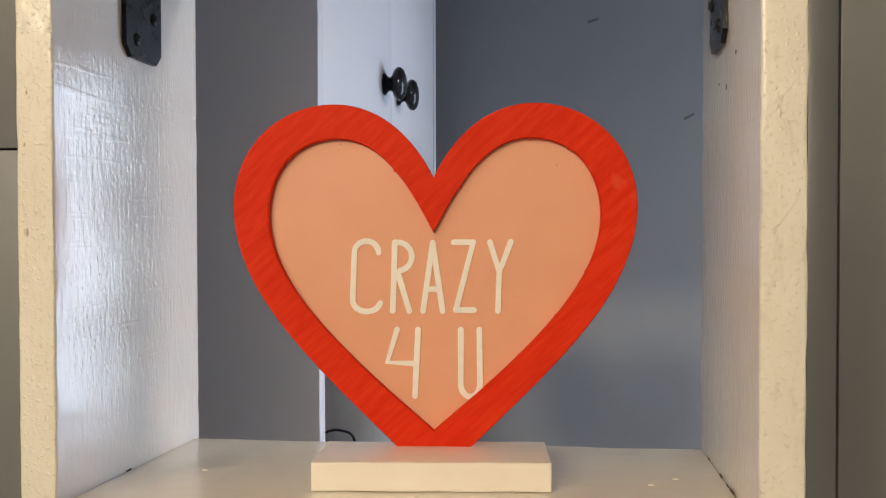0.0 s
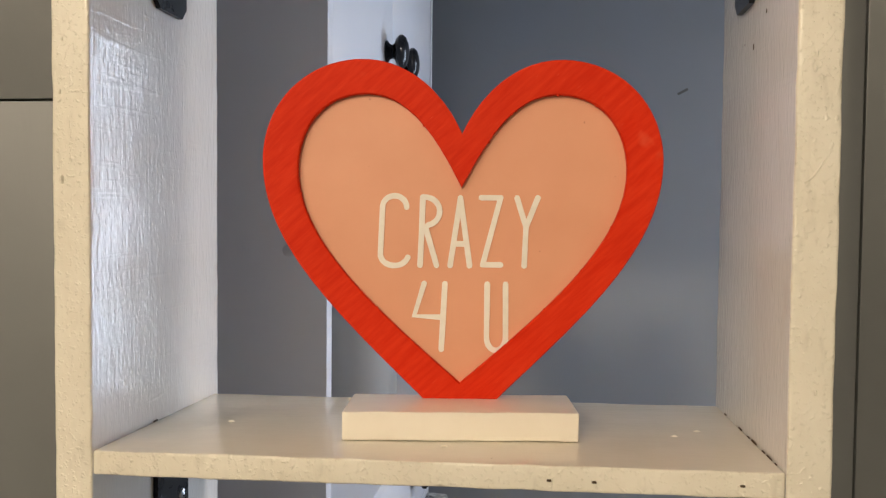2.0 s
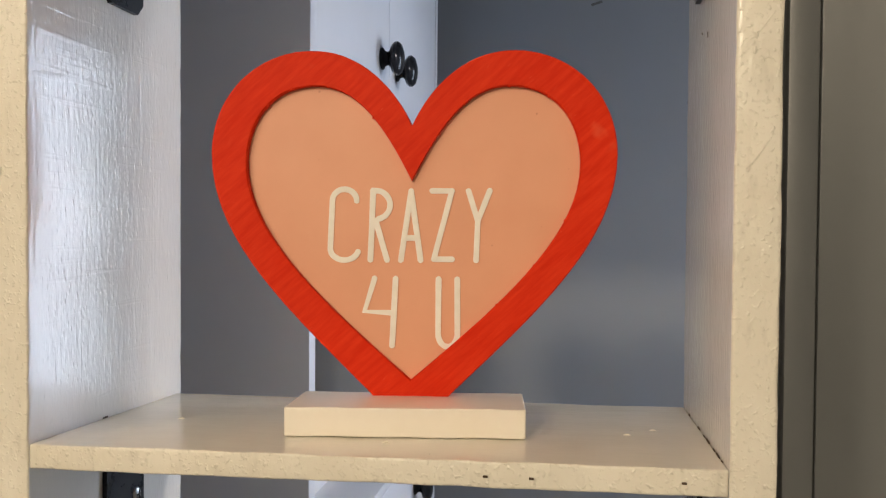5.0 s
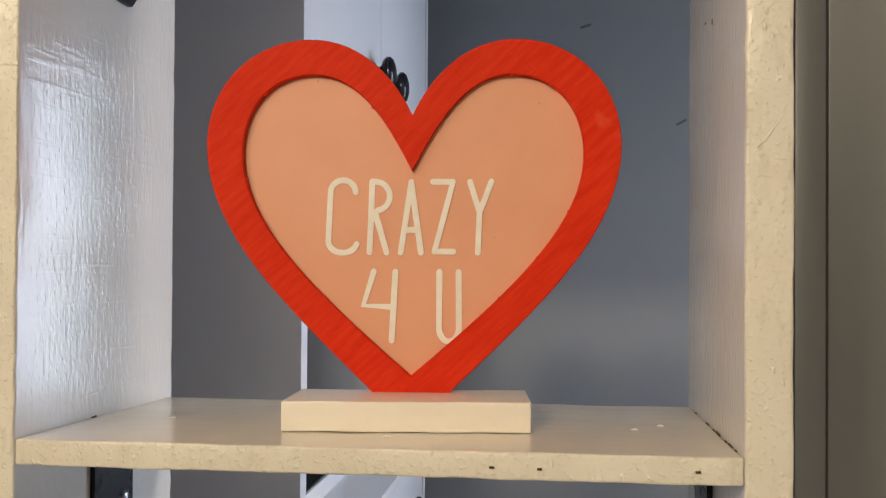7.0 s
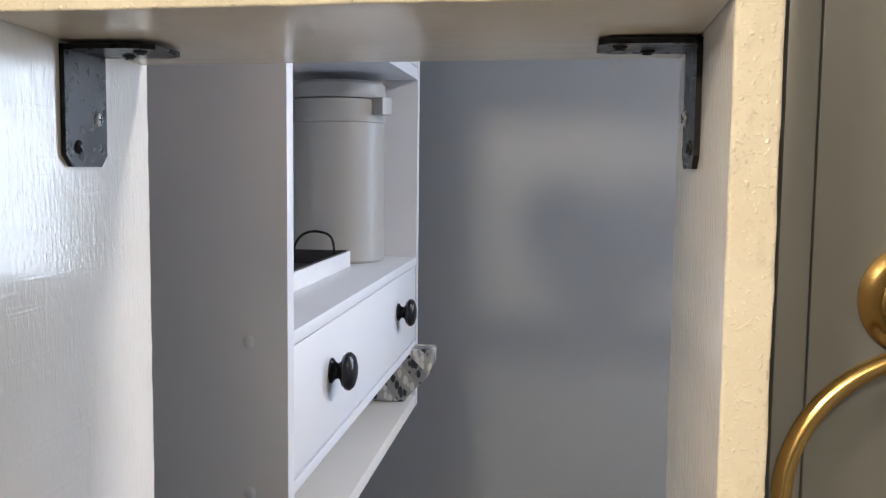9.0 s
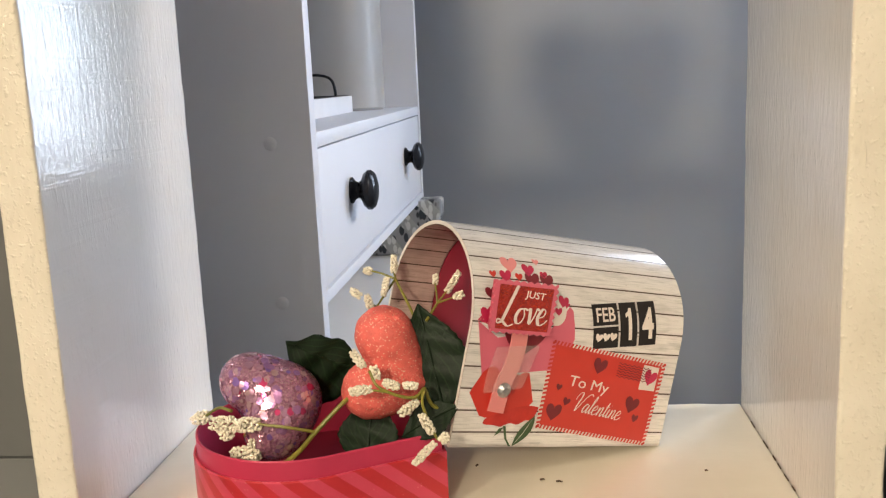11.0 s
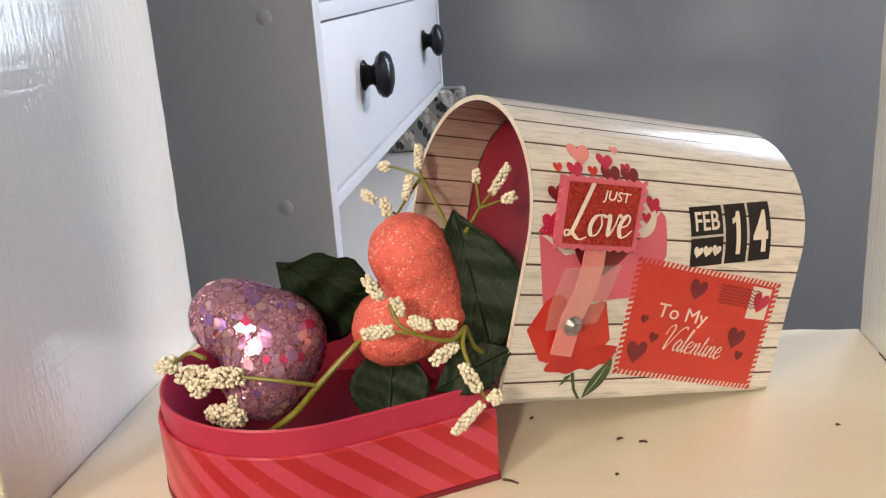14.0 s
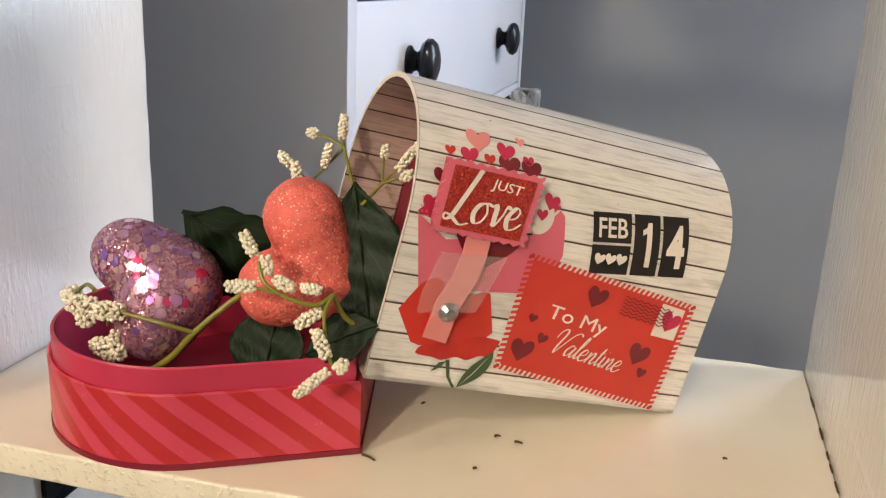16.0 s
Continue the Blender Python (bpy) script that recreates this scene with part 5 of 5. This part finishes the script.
def wall_ring(lo, li, z0, z1):
    """An upright card wall between two plans, with UV in metres along and up."""
    bm = bmesh.new()
    uv = bm.loops.layers.uv.new("UVMap")
    n = len(lo)
    run = [0.0]
    for i in range(n):
        run.append(run[-1] + (lo[(i + 1) % n] - lo[i]).length)
    rows = [[bm.verts.new((p.x, p.y, z)) for p in loop] for loop, z in ((lo, z0), (lo, z1 - 0.0006), ([a.lerp(b, 0.4) for a, b in zip(lo, li)], z1), (li, z1 - 0.0003), (li, z0))]
    hs = (z0, z1, z1 + 0.001, z1 + 0.001, z0)
    for k in range(5):
        a, b = rows[k], rows[(k + 1) % 5]
        for i in range(n):
            j = (i + 1) % n
            f = bm.faces.new((a[i], a[j], b[j], b[i]))
            for lp, (s, h) in zip(f.loops, ((run[i], hs[k]), (run[i + 1], hs[k]), (run[i + 1], hs[(k + 1) % 5]), (run[i], hs[(k + 1) % 5]))):
                lp[uv].uv = (s, h)
    bmesh.ops.recalc_face_normals(bm, faces=bm.faces)
    return bm


part("outer_wall", wall_ring(heart_plan(0.0), heart_plan(-0.0014), ZB + 0.0022, 0.9985), STRIPES, hb, "striped outer wall")
part("inner_wall", wall_ring(heart_plan(-0.0016), heart_plan(-0.0028), ZB + 0.0022, 1.0068), LINER, hb, "plain pink inner wall")
part("bottom", prism([tuple(p) for p in heart_plan(0.0004)], 0.002, lambda a, b, d: (a, b, ZB + 0.0002 + d)), DARKRED, hb, smooth=False)

# ---- glitter hearts ----
ch = thing("coral_heart", (-0.105, 0.42, 1.005), "puffy coral glitter foam heart standing in the box", "foam heart")


def puffy(one, two, tip, r1, r2, r3):
    """Balls of a puffy heart: two lobes, each running down to the point."""
    one, two, tip = Vector(one), Vector(two), Vector(tip)
    out = [(*one, r1), (*two, r2)]
    for end, r in ((one, r1), (two, r2)):
        out += [(*end.lerp(tip, k), r + (r3 - r) * k) for k in (0.25, 0.5, 0.75)]
    return out + [(*tip, r3)]


part("heart", blob(puffy((-0.1048, 0.4240, 1.0452), (-0.1106, 0.4155, 1.0225), (-0.0935, 0.4265, 1.0200), 0.0133, 0.0130, 0.0088), 0.0030, (-0.103, 0.421, 1.031), 5, 0.00045), CORAL, ch)
ph = thing("purple_heart", (-0.15, 0.412, 0.985), "puffy purple glitter heart with sequin flakes lying in the box", "foam heart")
PB = puffy((-0.1672, 0.4165, 1.0270), (-0.1545, 0.4095, 1.0060), (-0.1488, 0.4205, 1.0178), 0.0122, 0.0128, 0.0132)
pbm = blob(PB, 0.0060, (-0.155, 0.415, 1.016), 5, 0.00005)
spots = [(f.calc_center_median(), f.normal.copy()) for f in pbm.faces]
fl = bmesh.new()
for c, nrm in rng.sample(spots, 420):
    if nrm.y > 0.45:
        continue
    r = rng.choice((0.0008, 0.0011, 0.0014, 0.0017, 0.0020))
    q = nrm.to_track_quat("Z", "Y").to_matrix()
    turn, lift = rng.uniform(0, 1), rng.uniform(0.00005, 0.00022)
    lean = 0.10 * Vector((rng.uniform(-1, 1), rng.uniform(-1, 1), 0))
    top = []
    for k in range(6):
        o = Vector((r * cos(turn + k * pi / 3), r * sin(turn + k * pi / 3), 0))
        p = c + q @ o
        p -= nrm * (melt(PB, 0.0060, p) - lift - max(o.dot(lean), 0.0))
        top.append(fl.verts.new(p))
    mid = fl.verts.new(c + nrm * (lift + 0.00003))
    for k in range(6):
        fl.faces.new((top[k], top[(k + 1) % 6], mid))
bmesh.ops.recalc_face_normals(fl, faces=fl.faces)
for f in fl.faces:
    if f.normal.dot(f.calc_center_median() - Vector((-0.155, 0.415, 1.016))) < 0:
        f.normal_flip()
part("heart", pbm, PURPLE, ph)
part("sequin_coat", fl, FLAKES, ph, "pink and violet sequin flakes", smooth=False, kind="stuff")


# ---- cloth leaves ----
def leaf(base, tip, up, width, sag, label, teeth=15, fold=(0.10, 0.10), lop=(1.0, 1.0)):
    base, tip, up = Vector(base), Vector(tip), Vector(up)
    d = tip - base
    across = d.cross(up).normalized()
    up = across.cross(d).normalized()
    ob = thing("leaf", base, label, "leaf", "cloth leaves")
    bm = bmesh.new()
    uv = bm.loops.layers.uv.new("UVMap")
    rows, n, k = [], 26, 8
    for i in range(n + 1):
        t = i / n
        wide = width * (sin(pi * min(t * 0.95 + 0.04, 1.0)) ** 1.15) * (1 - 0.25 * t)
        wide *= 1 + 0.10 * ((t * teeth) % 1.0 - 0.5) if 0 < i < n else 1
        row = []
        for j in range(-k, k + 1):
            s = j / k
            bend = -sag * 4 * t * (t - 1.0) * 0.5 + fold[j > 0] * width * abs(s) ** 1.15 * sin(pi * t) + 0.04 * width * sin(t * 20 + s * 3)
            row.append(bm.verts.new(base + d * t + across * wide * lop[j > 0] * s + up * bend))
        rows.append(row)
    for i in range(n):
        for j in range(2 * k):
            f = bm.faces.new((rows[i][j], rows[i][j + 1], rows[i + 1][j + 1], rows[i + 1][j]))
            for lp, (a, b) in zip(f.loops, ((i, j), (i, j + 1), (i + 1, j + 1), (i + 1, j))):
                lp[uv].uv = (a / n * 1.6, abs(b - k) / k)
    o = part("blade", bm, LEAF, ob)
    so = o.modifiers.new("cloth", "SOLIDIFY")
    so.thickness = 0.0004
    part("midrib", tube([base + d * t + up * (-sag * 4 * t * (t - 1.0) * 0.5) + up * 0.0003 for t in (0, 0.25, 0.5, 0.75, 0.97)], 0.0006, 0.0003, 6), LEAF, ob)


leaf((-0.1150, 0.4370, 1.0230), (-0.1500, 0.4240, 1.0425), (-0.30, -0.92, -0.10), 0.0310, 0.002, "dark green cloth leaf behind the purple heart", fold=(0.10, -0.3), lop=(1.0, 0.22))
leaf((-0.0783, 0.4180, 1.0105), (-0.0900, 0.4328, 1.0570), (0.1294, -0.9898, 0.0588), 0.0185, 0.003, "dark green cloth leaf standing before the open mailbox")
leaf((-0.1110, 0.4190, 1.0160), (-0.1130, 0.4060, 0.9860), (0.0, -0.90, 0.35), 0.0150, 0.002, "glossy dark green cloth leaf in the box", fold=(0.25, 0.25))
leaf((-0.0720, 0.4060, 1.0180), (-0.0960, 0.4040, 1.0050), (0.05, -0.75, 0.6), 0.0095, 0.003, "dark green cloth leaf drooping over the box rim")


# ---- berry sprigs ----
def cluster(a, b, beads, fat):
    """Foam beads packed round a short spike from a to b."""
    a, b = Vector(a), Vector(b)
    d = b - a
    s1 = d.orthogonal().normalized()
    s2 = d.normalized().cross(s1)
    bm = bmesh.new()
    beads = int(beads * 1.7)
    fat *= 1.15
    for i in range(beads):
        t = (i + 0.5) / beads
        ang, rad = i * 2.4 + rng.uniform(-0.3, 0.3), fat * (0.75 + 0.35 * sin(pi * t)) * rng.uniform(0.8, 1.1)
        p = a + d * t + rad * (cos(ang) * s1 + sin(ang) * s2)
        bmesh.ops.create_icosphere(bm, subdivisions=2, radius=rng.uniform(0.00066, 0.00084), matrix=Matrix.Translation(p))
    return bm


def sprig(name, label, stems, heads):
    loc = stems[0][0][0]
    ob = thing(name, loc, label, "berry sprig", "berry sprigs")
    for pts, r in stems:
        part("stem", tube(pts, r, r * 0.75, 8, n=5), STEM, ob)
    for a, b, beads, fat in heads:
        part("berry_cluster", cluster(a, b, beads, fat), BERRY, ob, "cluster of cream foam beads", kind="stuff")


F1 = (-0.1040, 0.4590, 1.0630)
sprig("berry_sprig", "thin green sprig with cream bead berries rising behind the coral heart",
      [([(-0.0880, 0.4330, 1.0330), (-0.0935, 0.4430, 1.0480), F1], 0.0008), ([F1, (-0.1046, 0.4590, 1.0670)], 0.0006), ([F1, (-0.1110, 0.4610, 1.0655), (-0.1160, 0.4625, 1.0664)], 0.0006),
       ([F1, (-0.1085, 0.4540, 1.0570), (-0.1120, 0.4480, 1.0520)], 0.0006), ([(-0.1120, 0.4480, 1.0520), (-0.1133, 0.4400, 1.0560)], 0.0005)],
      [((-0.1046, 0.4590, 1.0660), (-0.1044, 0.4598, 1.0745), 26, 0.0011), ((-0.1160, 0.4625, 1.0662), (-0.1198, 0.4638, 1.0668), 13, 0.0012), ((-0.1095, 0.4535, 1.0560), (-0.1070, 0.4528, 1.0650), 24, 0.0010),
       ((-0.1185, 0.4440, 1.0580), (-0.1232, 0.4462, 1.0612), 17, 0.0012), ((-0.1130, 0.4380, 1.0540), (-0.1150, 0.4400, 1.0598), 16, 0.0011)])
F2 = (-0.0815, 0.4360, 1.0565)
sprig("berry_sprig", "short green sprig with cream bead berries inside the mailbox mouth",
      [([(-0.0862, 0.4290, 1.0500), F2], 0.0007), ([F2, (-0.0828, 0.4410, 1.0655)], 0.0005), ([F2, (-0.0775, 0.4400, 1.0610)], 0.0005), ([F2, (-0.0760, 0.4330, 1.0590), (-0.0725, 0.4310, 1.0605)], 0.0005)],
      [((-0.0826, 0.4405, 1.0645), (-0.0824, 0.4420, 1.0685), 10, 0.0009), ((-0.0775, 0.4400, 1.0605), (-0.0715, 0.4440, 1.0690), 26, 0.0011), ((-0.0732, 0.4310, 1.0600), (-0.0692, 0.4300, 1.0622), 13, 0.0011)])
ND = (-0.0845, 0.3996, 1.0286)
N2 = (-0.0885, 0.3950, 1.0262)
sprig("berry_sprig", "green sprig with cream bead berries before the coral heart",
      [([(-0.0740, 0.4100, 1.0130), (-0.0820, 0.4050, 1.0190), ND], 0.0010), ([ND, N2, (-0.0960, 0.3920, 1.0285), (-0.1030, 0.3905, 1.0330), (-0.1065, 0.3935, 1.0385)], 0.0008), ([(-0.0985, 0.3910, 1.0300), (-0.1060, 0.3880, 1.0322)], 0.0006),
       ([ND, (-0.0848, 0.3930, 1.0240), (-0.0800, 0.3840, 1.0165), (-0.0778, 0.3825, 1.0125)], 0.0007), ([ND, (-0.0890, 0.3970, 1.0220)], 0.0007)],
      [((-0.1095, 0.3970, 1.0392), (-0.1148, 0.4003, 1.0450), 24, 0.0013), ((-0.1035, 0.3940, 1.0345), (-0.1050, 0.3952, 1.0400), 17, 0.0013), ((-0.1050, 0.3882, 1.0325), (-0.1140, 0.3868, 1.0318), 28, 0.0013),
       ((-0.1005, 0.3918, 1.0340), (-0.0940, 0.3916, 1.0320), 22, 0.0013), ((-0.0925, 0.3935, 1.0320), (-0.0868, 0.3948, 1.0312), 18, 0.0011), ((-0.0950, 0.3955, 1.0185), (-0.0872, 0.3968, 1.0240), 26, 0.0013),
       ((-0.0845, 0.3852, 1.0225), (-0.0798, 0.3826, 1.0152), 24, 0.0013), ((-0.0765, 0.3822, 1.0120), (-0.0738, 0.3822, 1.0148), 15, 0.0014), ((-0.0790, 0.3815, 1.0118), (-0.0872, 0.3765, 1.0045), 28, 0.0010)])
DN = (-0.1330, 0.4000, 1.0090)
sprig("berry_sprig", "green sprig with cream bead berries beside the purple heart",
      [([(-0.1530, 0.4010, 0.9905), (-0.1420, 0.4005, 0.9990), DN, (-0.1215, 0.4050, 1.0200), (-0.1150, 0.4120, 1.0240)], 0.0012), ([DN, (-0.1430, 0.3950, 1.0130), (-0.1570, 0.3945, 1.0150)], 0.0008), ([(-0.1625, 0.3960, 1.0150), (-0.1640, 0.3980, 1.0080)], 0.0006),
       ([(-0.1700, 0.4010, 1.0185), (-0.1780, 0.4075, 1.0175), (-0.1860, 0.4120, 1.0120)], 0.0008)],
      [((-0.1555, 0.3945, 1.0150), (-0.1660, 0.3955, 1.0140), 44, 0.0023), ((-0.1640, 0.3955, 1.0140), (-0.1790, 0.4000, 1.0130), 64, 0.0026), ((-0.1690, 0.3960, 1.0100), (-0.1740, 0.3975, 1.0085), 20, 0.0018), ((-0.1600, 0.3965, 1.0070), (-0.1618, 0.3970, 1.0020), 12, 0.0011),
       ((-0.1575, 0.3960, 0.9995), (-0.1705, 0.3990, 1.0000), 60, 0.0025), ((-0.1845, 0.4110, 1.0125), (-0.1935, 0.4165, 1.0085), 40, 0.0021)])

# ---- crumbs on the boards ----
for x, y, l, a in ((-0.0730, 0.4022, 0.0055, -25), (-0.0360, 0.4302, 0.0022, 20), (-0.0282, 0.4281, 0.0028, -10), (-0.0670, 0.4457, 0.0016, 50), (0.0397, 0.4400, 0.0014, 0), (-0.0386, 0.4068, 0.0012, 30)):
    tw1 = thing("twig_crumb", (x, y, ZB), "tiny dry brown twig crumb on the shelf", "crumb", "crumbs")
    part("crumb", tube([(x - l / 2 * cos(radians(a)), y - l / 2 * sin(radians(a)), ZB + 0.0006), (x, y, ZB + 0.0009), (x + l / 2 * cos(radians(a)), y + l / 2 * sin(radians(a)), ZB + 0.0006)], 0.0005, 0.0003, 6, n=3), TWIG, tw1)

# hairline gaps where the boards meet the uprights
gaps = bmesh.new()
for z in (ZA, ZB):
    for x, much, w in ((0.0738, 0.55, 0.00025), (-0.2274, 0.10, 0.00015)):
        y = 0.378
        while y < 0.505:
            l = rng.uniform(0.002, 0.009)
            if rng.random() < much:
                gaps = join(gaps, box(x - w, x + w, y, y + l, z + (sag(x, y) if z == ZA else 0.0) - 0.0002, z + (sag(x, y) if z == ZA else 0.0) + 0.0003 + rng.uniform(0, 0.0004)))
            y += l + rng.uniform(0.001, 0.006)
part("paint_gap", gaps, TWIG, unit, "dark hairline paint cracks", smooth=False, kind="stuff")

# runs, drips and nicks in the thick paint of the uprights
runs = bmesh.new()
for x0, z0, x1, z1, r in ((0.0781, 1.5051, 0.0892, 1.5172, 0.0005), (0.0788, 1.4559, 0.0876, 1.4669, 0.0006), (0.0795, 1.2010, 0.0880, 1.2090, 0.0005), (0.0800, 1.1290, 0.0810, 1.1180, 0.0005)):
    runs = join(runs, tube([(x0, 0.3712, z0), (x0 * 0.6 + x1 * 0.4, 0.3711, z0 * 0.7 + z1 * 0.3), (x1, 0.3712, z1)], r, r * 0.7, 6, n=4))
for x, z, r in ((0.0815, 1.5021, 0.0009), (0.0821, 1.5080, 0.0008), (0.0905, 1.4822, 0.0007), (0.0798, 1.4343, 0.0008), (-0.2411, 1.4556, 0.0011), (-0.2419, 1.4947, 0.0006), (-0.2405, 1.5180, 0.0006), (0.0850, 1.3700, 0.0007), (0.0812, 1.2560, 0.0007)):
    runs = join(runs, tube([(x, 0.3712, z + r * 1.5), (x, 0.3709, z), (x + 0.0001, 0.3712, z - r * 1.5)], r, r * 0.8, 8, n=3))
for x, y in ((0.0380, 0.4360), (0.0510, 0.4490), (-0.1880, 0.4420), (-0.0710, 0.4000)):
    z = ZA + sag(x, y)
    runs = join(runs, tube([(x - 0.0016, y, z - 0.0003), (x, y + 0.0003, z + 0.0001), (x + 0.0015, y, z - 0.0003)], 0.0006, 0.0005, 8, n=3))
part("paint_run", runs, PAINT_FRONT, unit, kind="stuff")
nicks = bmesh.new()
for y, z, l in ((0.4499, 1.5236, 0.0028), (0.4249, 1.5362, 0.0018), (0.4700, 1.5290, 0.0010)):
    nicks = join(nicks, box(0.0742, 0.0747, y, y + 0.0006, z, z + l))
for x, z in ((-0.0230, 1.3290), (-0.0040, 1.3290), (0.0570, 1.3300)):
    nicks = join(nicks, box(x - 0.0010, x + 0.0010, 0.3700, 0.3714, z - 0.0004, z + 0.0004, 0.0002))
part("nick", nicks, TWIG, unit, "dark nicks in the paint", smooth=False, kind="stuff")
